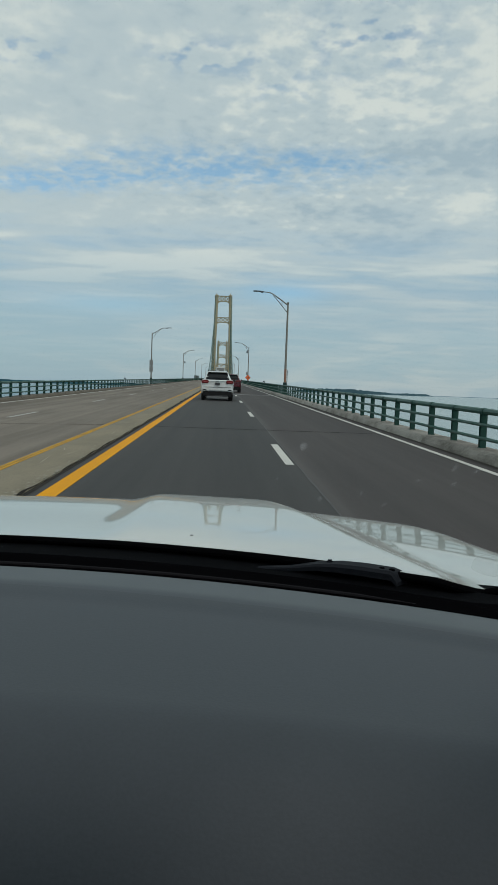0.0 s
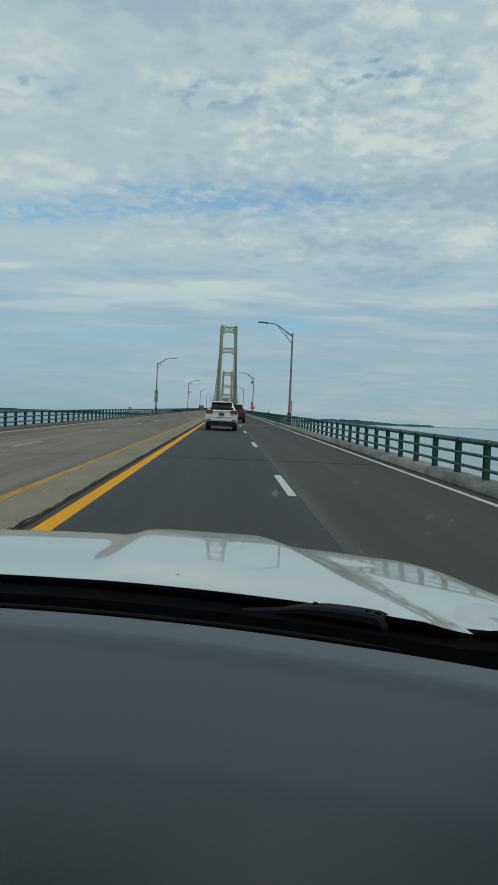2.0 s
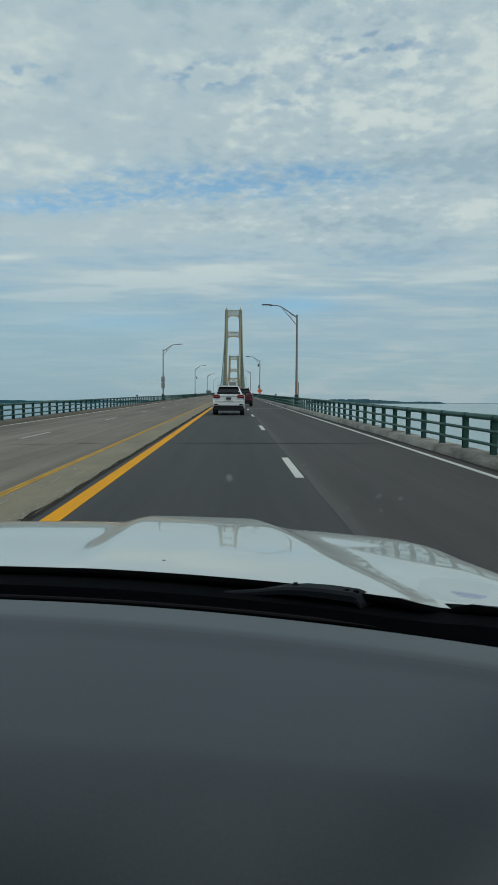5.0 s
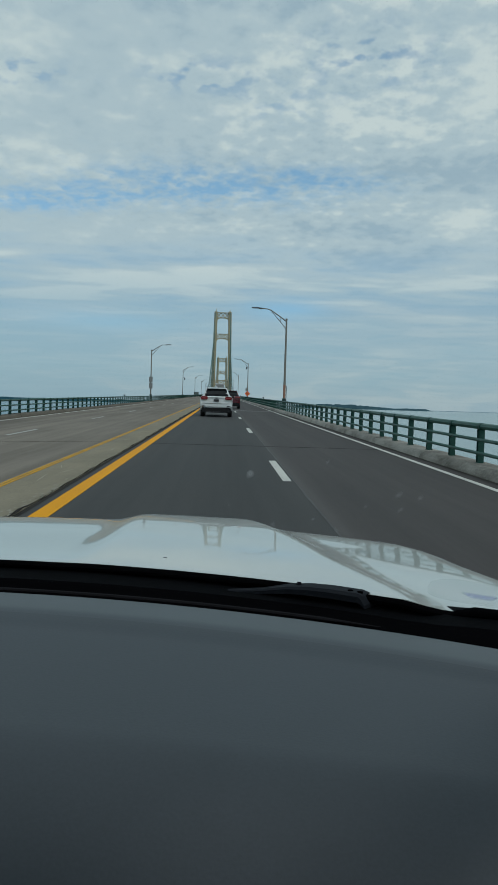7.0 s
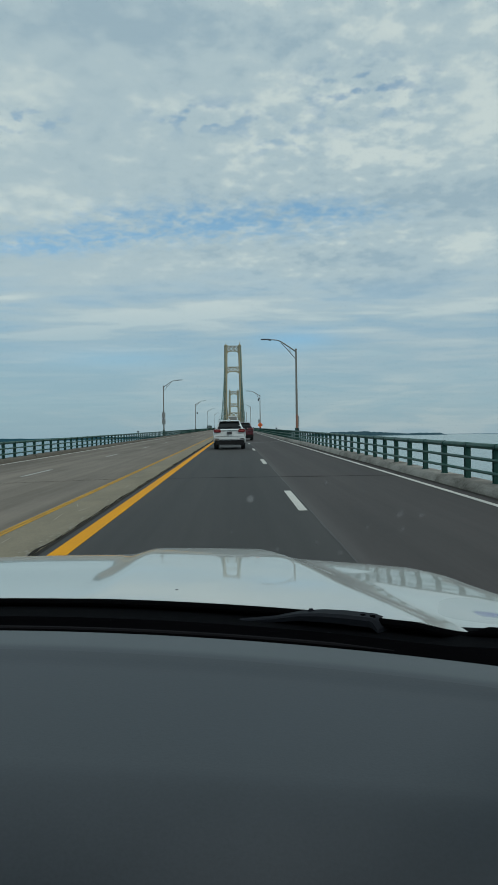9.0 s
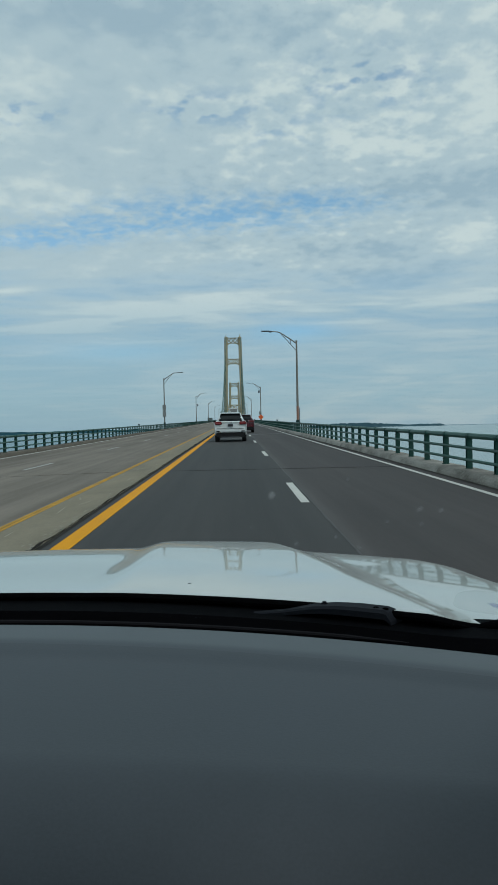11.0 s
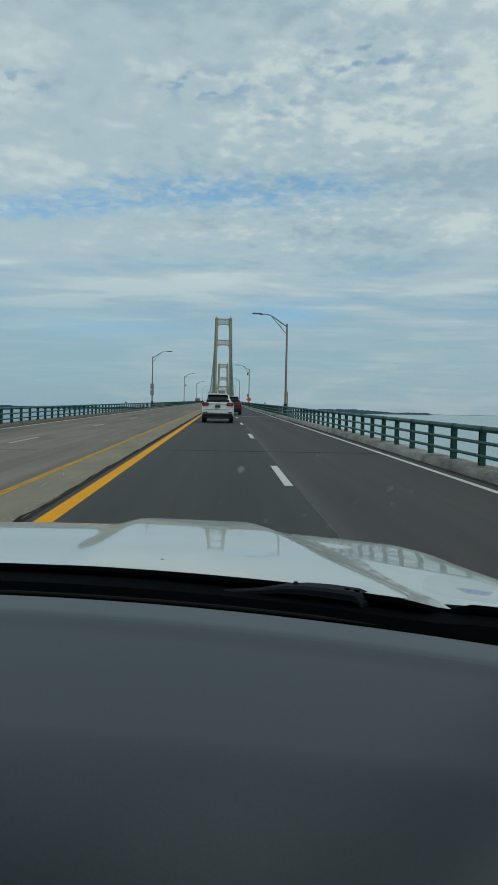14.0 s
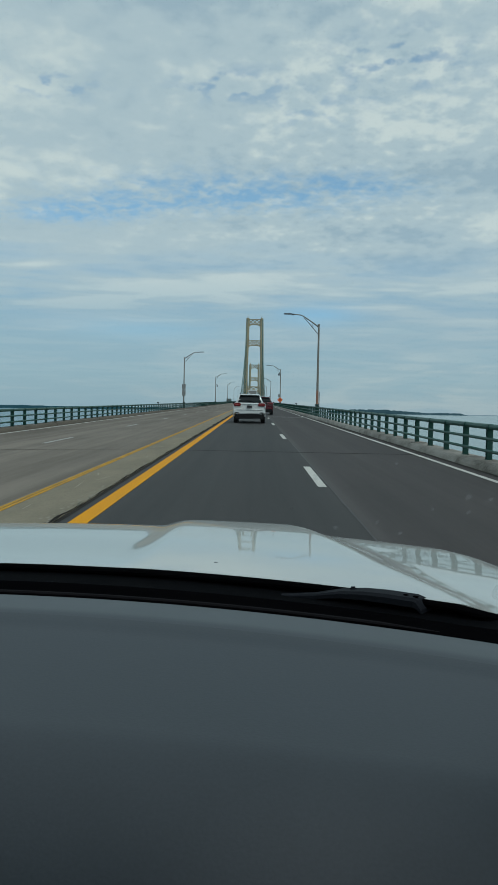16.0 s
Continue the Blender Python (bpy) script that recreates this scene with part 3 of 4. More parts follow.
# lane dashes, one object each, ten-foot class marks on a fifty-foot beat
dash_mesh = solid("lane_dash", sheet_grid(lambda u, v: (u, v, GRADE * v), [-0.07, 0.07], [0, 3.7], 0.004), WHITE_PAINT)
dash_worn = solid("lane_dash", sheet_grid(lambda u, v: (u, v, GRADE * v), [-0.06, 0.06], [0, 3.7], 0.004), WHITE_WORN)
for k in range(-2, 26):
    y = 12.1 + 15.15 * k
    for mesh, x, lift, word in ((dash_mesh, 1.08, 0.005, "white"), (dash_worn, -6.5, 0.005, "worn white")):
        o = new("lane_dash", mesh)
        o.location = (x, y if x > 0 else y + 11, deck(x, y if x > 0 else y + 11) + lift)
        tagged(o, word + " painted lane dash on the roadway", "road marking", "lane dashes", "structure")


# ---------------------------------------------------------------- expansion joints


def joint(y, wide, label):
    for x0, x1 in ((-2.15, 4.42), (-10.3, -3.16)):
        bm = bmesh.new()
        n = 26
        for i in range(n):
            a, c = x0 + (x1 - x0) * i / n, x0 + (x1 - x0) * (i + 1) / n
            w = wide * (1.0 if x0 > -3 else 0.45) * (0.7 + 0.5 * noise.noise((a * 1.7, y, 2)))
            z0, z1 = deck(a, y), deck(c, y)
            vs = [bm.verts.new(p) for p in ((a, y - w, z0 + 0.003), (c, y - w, z1 + 0.003), (c, y + w, z1 + 0.003), (a, y + w, z0 + 0.003))]
            bm.faces.new(vs)
        tagged(new("trim", solid("trim", bm, TAR)), label, "joint", kind="structure")


for y in (20.2, 50.5, 80.8, 111.1):
    joint(y, 0.09, "dark tarred transverse joint across the roadway")

finger = thing("finger_joint", "steel finger expansion joint across the carriageway", "expansion joint")
finger.location = (0, 64.0, deck(0, 64.0))
part("plate", boxes((-2.15, 4.4, -0.34, -0.14, -0.02, 0.012), (-2.15, 4.4, 0.14, 0.34, -0.02, 0.012)), SIGN_BACK, finger)
bm = bmesh.new()
for i in range(60):
    x = -2.13 + i * 0.108
    box(bm, x, x + 0.06, -0.16, 0.12, -0.02, 0.011)
part("tooth_row", bm, SIGN_BACK, finger)

# ---------------------------------------------------------------- kerbs and railings


def kerb_piece(side):
    """A five-metre concrete kerb block with a sloped, rounded face."""
    prof = [(-0.37, -0.1), (-0.37, 0.02), (-0.345, 0.085), (-0.31, 0.140), (-0.27, 0.168), (-0.22, 0.180), (0.22, 0.180), (0.26, 0.15), (0.26, -0.1)]
    bm = bmesh.new()
    ends = []
    for y in (0.015, 5.47):
        ends.append([bm.verts.new((side * a, y, c + GRADE * y)) for a, c in prof])
    for i in range(len(prof)):
        j = (i + 1) % len(prof)
        bm.faces.new((ends[0][i], ends[0][j], ends[1][j], ends[1][i]))
    bm.faces.new(ends[0])
    bm.faces.new(ends[1][::-1])
    return solid("kerb_block", bm, KERB_CONCRETE if side > 0 else KERB_BROWN)


POST = 1.815
RIGHT, LEFT = 5.06, -10.75


def post_mesh():
    """A wide-flange steel post with a capped top."""
    bm = boxes((-0.058, 0.058, -0.058, -0.046, 0.15, 0.87), (-0.058, 0.058, 0.046, 0.058, 0.15, 0.87), (-0.008, 0.008, -0.05, 0.05, 0.15, 0.9),
               (-0.075, 0.075, -0.075, 0.075, 0.165, 0.185))
    return solid("post", bm, GREEN_STEEL)


post_shared = post_mesh()
collar_shared = solid("collar", tubes([(0, -0.08, 0.89), (0, 0.08, 0.89)], 0.072, 10), GREEN_STEEL, True)
for side, x0, word in ((1, RIGHT, "beside the asphalt lanes"), (-1, LEFT, "beside the concrete lanes")):
    kerb = thing("kerb", "pale stained concrete kerb blocks " + word, "kerb")
    tagged(kerb, kind="structure")
    block = kerb_piece(side)
    for k in range(-3, 60):
        y = k * 5.5
        o = new("kerb_block", block)
        o.parent, o.location = kerb, (x0 + random.uniform(-0.012, 0.012), y + 1.2, deck(x0 + side * -0.4, y + 1.2) + random.uniform(-0.012, 0.004))
        o.rotation_euler = (0, random.uniform(-0.02, 0.02), random.uniform(-0.002, 0.002))
    bm = sheet_grid(lambda u, v: (u, v, deck(x0, v) + 0.16), [x0 - 0.3, x0 + 0.26], [330, 600, 920, FAR], 0.3)
    tagged(part("far_kerb", bm, KERB_CONCRETE, kerb), kind="stuff")
    rail = thing("railing", "green painted steel bridge railing " + word, "railing")
    base = deck(x0 - side * 0.4, 0)
    for name, h, r in (("top_rail", 0.895, 0.06), ("middle_rail", 0.635, 0.034), ("lower_rail", 0.375, 0.034)):
        part(name, tubes([(x0 - side * (0.0 if r > 0.05 else 0.06), y, GRADE * y + base + h) for y in (-20, 60, 300, 920)], r, 8), GREEN_RAIL, rail, smooth=True)
    for k in range(-8, 130):
        y = 14.55 + POST * (k if side > 0 else k + 0.37)
        for nm, me in (("post", post_shared), ("collar", collar_shared)):
            o = new(nm, me)
            o.parent, o.location = rail, (x0, y, GRADE * y + base)
    bm = bmesh.new()
    for k in range(130, 498):
        y = 14.55 + POST * k
        z = GRADE * y + base
        box(bm, x0 - 0.07, x0 + 0.07, y - 0.08, y + 0.08, z + 0.15, z + 0.9)
    tagged(part("far_posts", bm, GREEN_STEEL, rail), kind="stuff")

# raised barrier panels where the suspended spans begin
for x0, word in ((5.5, "asphalt"), (-11.0, "concrete")):
    b0 = thing("barrier", "dull green steel barrier panels at the start of the suspended span", "barrier")
    for k in range(7):
        y = 300 + 8 * k
        part("panel", boxes((x0 - 0.1, x0 + 0.1, y, y + 7.9, deck(x0, y), deck(x0, y) + 2.1)), GREEN_DARK, b0)

# ---------------------------------------------------------------- street lamps


def street_lamp(side):
    """A tall lamp on a steel sleeve: arm towards the road along -side, strutted from below."""
    lamp = thing("street_lamp", "tall galvanised street lamp on a green steel sleeve at the railing", "street lamp", "street lamps along the bridge")
    part("sleeve", boxes((-0.15, 0.15, -0.15, 0.15, 0.18, 1.10), (-0.17, 0.17, -0.17, 0.17, 1.10, 1.15), (-0.2, 0.2, -0.2, 0.2, 0.18, 0.22), bevel=0.012), GREEN_DARK, lamp, "dark green steel sleeve")
    part("pole", tubes([(0, 0, 1.1), (0, 0, 7.80)], [0.105, 0.07], 12), GALV, lamp, smooth=True)
    part("cap", tubes([(0, 0, 7.78), (0, 0, 7.86), (0, 0, 7.89)], [0.085, 0.085, 0.05], 12), GALV, lamp)
    s = -side
    arm = [(s * 0.03, 0, 7.65), (s * 0.55, 0, 8.02), (s * 1.15, 0, 8.42), (s * 1.36, 0, 8.54), (s * 1.58, 0, 8.62), (s * 1.85, 0, 8.65), (s * 2.15, 0, 8.66)]
    part("arm", tubes(arm, [0.055, 0.052, 0.048, 0.044, 0.042, 0.04, 0.038], 8), GALV, lamp, smooth=True)
    part("brace", tubes([(s * 0.03, 0, 7.02), (s * 0.55, 0, 7.62), (s * 1.12, 0, 8.26), (s * 1.3, 0, 8.40)], 0.03, 8), GALV, lamp)
    part("strut", tubes([(s * 0.5, 0, 7.58), (s * 0.52, 0, 8.00)], 0.026, 6), GALV, lamp)
    head = part("lamp_head", boxes((min(s * 2.08, s * 2.32), max(s * 2.08, s * 2.32), -0.11, 0.11, 8.59, 8.72), bevel=0.03), LAMP_GREY, lamp, "grey slim lamp head")
    part("lens", boxes((min(s * 2.3, s * 2.95), max(s * 2.3, s * 2.95), -0.15, 0.15, 8.65, 8.74), bevel=0.02), LAMP_GREY, head)
    return lamp


SPAN = 93.0
lamp_r = street_lamp(1)
lamp_r.location = (RIGHT + 0.2, 64.0, deck(5, 64.0))
lamp_l = street_lamp(-1)
lamp_l.location = (LEFT - 0.05, 115.0, deck(LEFT + 0.4, 115.0))
for k in range(1, 9):
    copy_thing(lamp_r, pose(RIGHT + 0.2, 64.0 + SPAN * k, deck(5, 64.0 + SPAN * k)))
    copy_thing(lamp_l, pose(LEFT - 0.05, 115.0 + SPAN * k, deck(LEFT + 0.4, 115.0 + SPAN * k)))

part("reflective_band", tubes([(0, 0, 1.18), (0, 0, 1.75), (0, 0, 2.3)], [0.106, 0.104, 0.101], 12), BAND_ORANGE, lamp_r, "dull orange reflective band")

# ---------------------------------------------------------------- signs


def letters(text, size, parent, place, material):
    cu = bpy.data.curves.new("lettering", "FONT")
    cu.body, cu.size, cu.align_x, cu.align_y, cu.extrude = text, size, "CENTER", "CENTER", 0.002
    tmp = bpy.data.objects.new("lettering", cu)
    scene.collection.objects.link(tmp)
    me = bpy.data.meshes.new_from_object(tmp.evaluated_get(bpy.context.evaluated_depsgraph_get()))
    bpy.data.objects.remove(tmp)
    me.materials.clear()
    me.materials.append(material)
    ob = new("lettering", me)
    ob.parent, ob.matrix_local = parent, place
    return ob


def work_sign(x, y, words):
    s = thing("road_sign", "orange diamond roadwork sign on a thin post behind the railing", "road sign", "roadwork signs", pose(x, y, deck(x, y)))

    def diamond(r, y0, y1):
        bm = bmesh.new()
        a = [bm.verts.new((r * c, y0, 1.6 + r * d)) for c, d in ((0, -1), (1, 0), (0, 1), (-1, 0))]
        e = [bm.verts.new((v.co.x, y1, v.co.z)) for v in a]
        bm.faces.new(a)
        bm.faces.new(e[::-1])
        for i in range(4):
            bm.faces.new((a[i], e[i], e[(i + 1) % 4], a[(i + 1) % 4]))
        return bm
    part("rim", diamond(0.575, 0.0, 0.012), BLACK_PAINT, s)
    part("face", diamond(0.55, -0.006, 0.004), ORANGE, s, "fluorescent orange face")
    part("support", boxes((-0.03, 0.03, 0.012, 0.05, 0.15, 2.0)), GALV, s)
    for i, w in enumerate(words):
        letters(w, 0.175, s, pose(0, -0.011, 1.765 - 0.165 * i, 90, 0, 0), BLACK_PAINT)
    return s


work_sign(RIGHT + 0.18, 156.6, ("ROAD", "WORK", "AHEAD"))

board = thing("sign_board", "two grey aluminium sign boards seen from behind, on a street lamp", "sign board", at=pose(LEFT - 0.05, 115.0, deck(LEFT + 0.4, 115.0)))
for z0, z1 in ((2.02, 2.86), (2.96, 3.80)):
    part("panel", boxes((-0.27, 0.27, -0.18, -0.165, z0, z1)), SIGN_BACK, board)
    part("bracket", boxes((-0.24, 0.24, -0.165, -0.1, z0 + 0.2, z0 + 0.25), (-0.24, 0.24, -0.165, -0.1, z1 - 0.25, z1 - 0.2)), GALV, board)
cam_box = thing("traffic_camera", "small dark camera housing on a street lamp pole", "camera", at=pose(LEFT - 0.05, 208.0, deck(LEFT + 0.4, 208.0)))
part("bracket", boxes((0.05, 0.5, -0.04, 0.04, 5.6, 5.68)), LAMP_GREY, cam_box)
part("housing", tubes([(0.45, 0, 5.1), (0.45, 0, 5.35), (0.45, 0, 5.6)], [0.14, 0.17, 0.1], 10), LAMP_GREY, cam_box)

# ---------------------------------------------------------------- suspension towers


def tower(y, label):
    t = thing("bridge_tower", label, "bridge tower", "suspension towers", pose(MALL + 1.4, y, deck(0, y)))
    H = 97.5

    def half(z):
        return 12.3 - 2.4 * max(0.0, z) / H
    for s in (-1, 1):
        bm = bmesh.new()
        for w0, w1, d0, d1 in ((4.5, 3.9, 3.0, 2.6), (3.0, 2.5, 4.6, 4.0)):
            lo, hi = [], []
            for z, w, d, ring in ((-28, w0, d0, lo), (H, w1, d1, hi)):
                c = s * (half(z) - 1.75)
                for a, e in ((-1, -1), (1, -1), (1, 1), (-1, 1)):
                    ring.append(bm.verts.new((c + a * w / 2, e * d / 2, z)))
            for i in range(4):
                bm.faces.new((lo[i], lo[(i + 1) % 4], hi[(i + 1) % 4], hi[i]))
            bm.faces.new(lo[::-1])
            bm.faces.new(hi)
        part("leg", bm, TOWER_PAINT, t)
        c = s * (half(H) - 1.75)
        part("finial", tubes([(c, 0, H), (c, 0, H + 1.2), (c, 0, H + 1.6), (c, 0, H + 4.2)], [1.1, 0.9, 0.5, 0.12], 8), TOWER_PAINT, t)
        bmc = boxes((c - 1.9, c + 1.9, -2.4, 2.4, H - 0.8, H + 0.5))
        part("saddle_cap", bmc, TOWER_PAINT, t)
    for top, low in ((H, H - 7.0), (72.5, 66.0), (18.0, 12.0)):
        w = half((top + low) / 2) - 3.0
        bm = boxes((-w, w, -0.9, 0.9, top - 1.0, top), (-w, w, -0.9, 0.9, low, low + 1.0))
        n = 3
        for i in range(n):
            a, c = -w + 2 * w * i / n, -w + 2 * w * (i + 1) / n
            for p, q in (((a, low + 0.6), (c, top - 0.6)), ((a, top - 0.6), (c, low + 0.6))):
                tube(bm, [(p[0], 0, p[1]), (q[0], 0, q[1])], 0.42, 4)
            box(bm, (a + c) / 2 - 0.9, (a + c) / 2 + 0.9, -0.6, 0.6, (top + low) / 2 - 0.9, (top + low) / 2 + 0.9)
            if i:
                box(bm, a - 0.35, a + 0.35, -0.7, 0.7, low, top)
        part("cross_strut", bm, TOWER_PAINT, t)
        bm = bmesh.new()   # arched knee under the strut
        m = 10
        for s in (-1, 1):
            front = []
            for i in range(m + 1):
                a = math.pi / 2 * i / m
                front.append((s * (w - 4.8 + 4.8 * math.cos(a)), low - 4.4 + 4.4 * math.sin(a)))
            for y0, flip in ((-0.8, 1), (0.8, -1)):
                vs = [bm.verts.new((x, y0, z)) for x, z in front] + [bm.verts.new((s * w, y0, low))]
                bm.faces.new(vs if flip > 0 else vs[::-1])
            for i in range(m):
                vs = [bm.verts.new(p) for p in ((front[i][0], -0.8, front[i][1]), (front[i + 1][0], -0.8, front[i + 1][1]), (front[i + 1][0], 0.8, front[i + 1][1]), (front[i][0], 0.8, front[i][1]))]
                bm.faces.new(vs)
        part("knee", bm, TOWER_PAINT, t)
    return t


T1, T2 = 900.0, 1500.0
tower(T1, "tall ivory steel suspension tower with latticed cross struts")
tower(T2, "distant ivory steel suspension tower seen through the nearer one")
TOP = 97.5


def cable_height(y):
    """Above the deck's line: down the side span, then the sag of the main span."""
    if y < T1:
        u = (y - 540) / (T1 - 540)
        return deck(0, y) + 2 + (TOP - 2) * u - 46 * u * (1 - u)
    u = (y - T1) / (T2 - T1)
    return deck(0, y) + TOP - 4 * (TOP - 8) * u * (1 - u)


for s in (-1, 1):
    x = MALL + 1.4 + s * 8.9
    c = thing("main_cable", "green painted main suspension cable with its hanger ropes", "suspension cable", "main cables")
    part("cable", tubes([(x, y, cable_height(y)) for y in steps(540, T1, 26) + steps(T1, T2, 50)[1:]], 0.32, 8), CABLE_PAINT, c, smooth=True)
    bm = bmesh.new()
    for y in [540 + 12 * k for k in range(1, 30)] + [T1 + 12 * k for k in range(1, 50)]:
        z = cable_height(y)
        if z - deck(0, y) > 1.5:
            tube(bm, [(x, y, deck(0, y) - 0.5), (x, y, z)], 0.045, 4)
    tagged(part("hanger_ropes", bm, CABLE_PAINT, c), kind="stuff")
    side = thing("stiffening_girder", "green steel girder along the suspended deck", "girder", "girders")
    tagged(side, kind="structure")
    part("chord", boxes((x - 0.5, x + 0.5, 0, 560, -4.0, -1.0)), GREEN_DARK, side)
    side.matrix_world = Matrix.Translation((0, 350, GRADE * 350)) @ Matrix.Rotation(math.atan(GRADE), 4, "X")

# ---------------------------------------------------------------- vehicles ahead


def wheel(parent, x, y, r, width):
    w = part("wheel", tubes([(x - width / 2, y, r), (x + width / 2, y, r)], r * 0.55, 14), RIM, parent)
    bm = bmesh.new()
    ring = [(-0.5, 0.62), (-0.5, 0.93), (-0.42, 1.0), (0.42, 1.0), (0.5, 0.93), (0.5, 0.62)]
    n = 22
    loops = []
    for i in range(n):
        a = 2 * math.pi * i / n
        loops.append([bm.verts.new((x + p * width, y + q * r * math.cos(a), r + q * r * math.sin(a))) for p, q in ring])
    for i in range(n):
        a, c = loops[i], loops[(i + 1) % n]
        for k in range(len(ring)):
            bm.faces.new((a[k], c[k], c[(k + 1) % len(ring)], a[(k + 1) % len(ring)]))
    part("tyre", bm, RUBBER, w, smooth=True)
    return w


def shell(stations, top_round=0.1, m=8):
    """A body skin: stations (y, half width low, half width high, z low, z high) joined by rounded sections."""
    bm = bmesh.new()
    rings = []
    for y, wl_, wh, z0, z1 in stations:
        pts = [(-wl_ * 0.97, z0), (-wl_, z0 + 0.06)]
        for i in range(m + 1):
            a = math.pi / 2 * i / m
            pts.append((-(wh - top_round + top_round * math.cos(a)), z1 - top_round * 0.8 + top_round * 0.8 * math.sin(a)))
        pts += [(-p, z) for p, z in reversed(pts)]
        rings.append([bm.verts.new((p, y, z)) for p, z in pts])
    for a, c in zip(rings, rings[1:]):
        n = len(a)
        for k in range(n):
            bm.faces.new((a[k], a[(k + 1) % n], c[(k + 1) % n], c[k]))
    bm.faces.new(rings[0][::-1])
    bm.faces.new(rings[-1])
    return bm


def suv(name, label, paint, at, trim, lamp_low=1.04, lamp_high=0.18, lamp_wide=0.45, wide=0.96, bar=0.1, bumper_extras=False):
    """A sport utility vehicle seen from behind: y = 0 at its tail, nose ahead."""
    c = thing(name, label, "car", at=at)
    w = wide
    part("body", shell([(0.05, w - 0.06, w - 0.10, 0.46, 1.22), (0.0, w - 0.03, w - 0.05, 0.50, 1.16), (0.12, w, w - 0.01, 0.40, 1.22), (0.9, w, w, 0.38, 1.18),
                        (3.2, w, w, 0.38, 1.10), (4.2, w - 0.02, w - 0.04, 0.40, 1.03), (4.68, w - 0.12, w - 0.2, 0.45, 0.92), (4.78, w - 0.2, w - 0.3, 0.5, 0.8)], 0.10), paint, c, smooth=True)
    part("cabin", shell([(0.10, w - 0.07, w - 0.21, 1.05, 1.40), (0.28, w - 0.05, w - 0.34, 1.05, 1.70), (0.7, w - 0.05, w - 0.33, 1.05, 1.745), (1.9, w - 0.05, w - 0.32, 1.05, 1.755),
                         (2.6, w - 0.05, w - 0.31, 1.05, 1.70), (3.45, w - 0.08, w - 0.18, 1.05, 1.10)], 0.13), paint, c, smooth=True)
    # rear window lies on the sloping tailgate
    def gate(u, v):
        z = 1.26 + 0.41 * v
        return (u * (w - 0.27 - 0.12 * v), 0.07 + 0.62 * max(0.0, z - 1.38) + 0.015 * u * u, z)
    part("rear_window", sheet_grid(gate, steps(-1, 1, 8), steps(0, 1, 4), 0.03), DARK_GLASS, c, "dark tinted rear window")
    part("spoiler", boxes((-(w - 0.38), w - 0.38, 0.10, 0.5, 1.668, 1.712), bevel=0.018), paint, c)
    for s in (-1, 1):
        lamp = part("tail_light", boxes((min(s * (w - lamp_wide), s * (w - 0.02)), max(s * (w - lamp_wide), s * (w - 0.02)), -0.035, 0.22, lamp_low, lamp_low + lamp_high), bevel=0.04), TAIL_RED, c, "red tail light")
        part("lamp_strip", boxes((min(s * (w - lamp_wide + 0.05), s * (w - 0.1)), max(s * (w - lamp_wide + 0.05), s * (w - 0.1)), -0.039, 0.0, lamp_low + lamp_high * 0.42, lamp_low + lamp_high * 0.58)), LAMP_CLEAR, lamp)
        part("side_window", sheet_grid(lambda u, v: (s * (w - 0.056 - 0.234 * v), 0.55 + 2.35 * u + 0.35 * v * (1 - 2 * u), 1.14 + 0.42 * v), steps(0, 1, 3), steps(0, 1, 2), 0.01), DARK_GLASS, c)
        m = part("mirror", boxes((min(s * w, s * (w + 0.13)), max(s * w, s * (w + 0.13)), 2.75, 2.88, 1.13, 1.27), bevel=0.03), BLACK_PLASTIC if trim else paint, c)
        part("roof_rail", tubes([(s * (w - 0.37), 0.5, 1.76), (s * (w - 0.37), 0.7, 1.80), (s * (w - 0.37), 2.2, 1.80), (s * (w - 0.37), 2.4, 1.75)], 0.014, 6), BLACK_PLASTIC, c)
        part("reflector", boxes((min(s * (w - 0.33), s * (w - 0.12)), max(s * (w - 0.33), s * (w - 0.12)), -0.085, 0.06, 0.60, 0.66)), TAIL_RED if not trim else BLACK_PLASTIC, c)
        for y in (0.95, 3.85):
            wheel(c, s * (w - 0.14), y, 0.385, 0.25)
    part("bumper", boxes((-(w - 0.04), w - 0.04, -0.075, 0.3, 0.56, 0.80), bevel=0.05), paint, c)
    if bumper_extras:
        # shade in the bumper's crease, added as a thin grey strip
        part("crease_shade", boxes((-(w - 0.16), w - 0.16, -0.08, 0.0, 0.792, 0.808), bevel=0.006), SIGN_BACK, c, "shade of the bumper crease, drawn as a thin strip")
    part("valance", boxes((-(w - 0.10), w - 0.10, -0.085, 0.35, 0.26, 0.55), bevel=0.03), BLACK_PLASTIC, c, "black lower bumper")
    if bumper_extras:
        part("skid_strip", boxes((-(w - 0.34), w - 0.34, -0.095, 0.0, 0.285, 0.325), bevel=0.012), LAMP_GREY, c, "grey strip under the bumper")
    if bumper_extras:
        for q in (-1, 1):
            part("exhaust_trim", boxes((q * (w - 0.30) - 0.09, q * (w - 0.30) + 0.09, -0.10, -0.05, 0.555, 0.605), bevel=0.012), CHROME, c, "bright trim at the bumper corner")
    part("underside", boxes((-(w - 0.25), w - 0.25, 0.3, 4.5, 0.25, 0.45)), BLACK_PLASTIC, c)
    part("garnish", boxes((-bar, bar, -0.02, 0.06, lamp_low + 0.11, lamp_low + 0.14), bevel=0.008), CHROME, c, "chrome tailgate strip")
    plate = part("licence_plate", boxes((-0.155, 0.155, -0.03, 0.05, lamp_low - 0.10, lamp_low + 0.05), bevel=0.01), PLATE, c)
    part("plate_bar", boxes((-0.11, 0.11, -0.034, -0.028, lamp_low - 0.05, lamp_low)), BLACK_PAINT, plate)
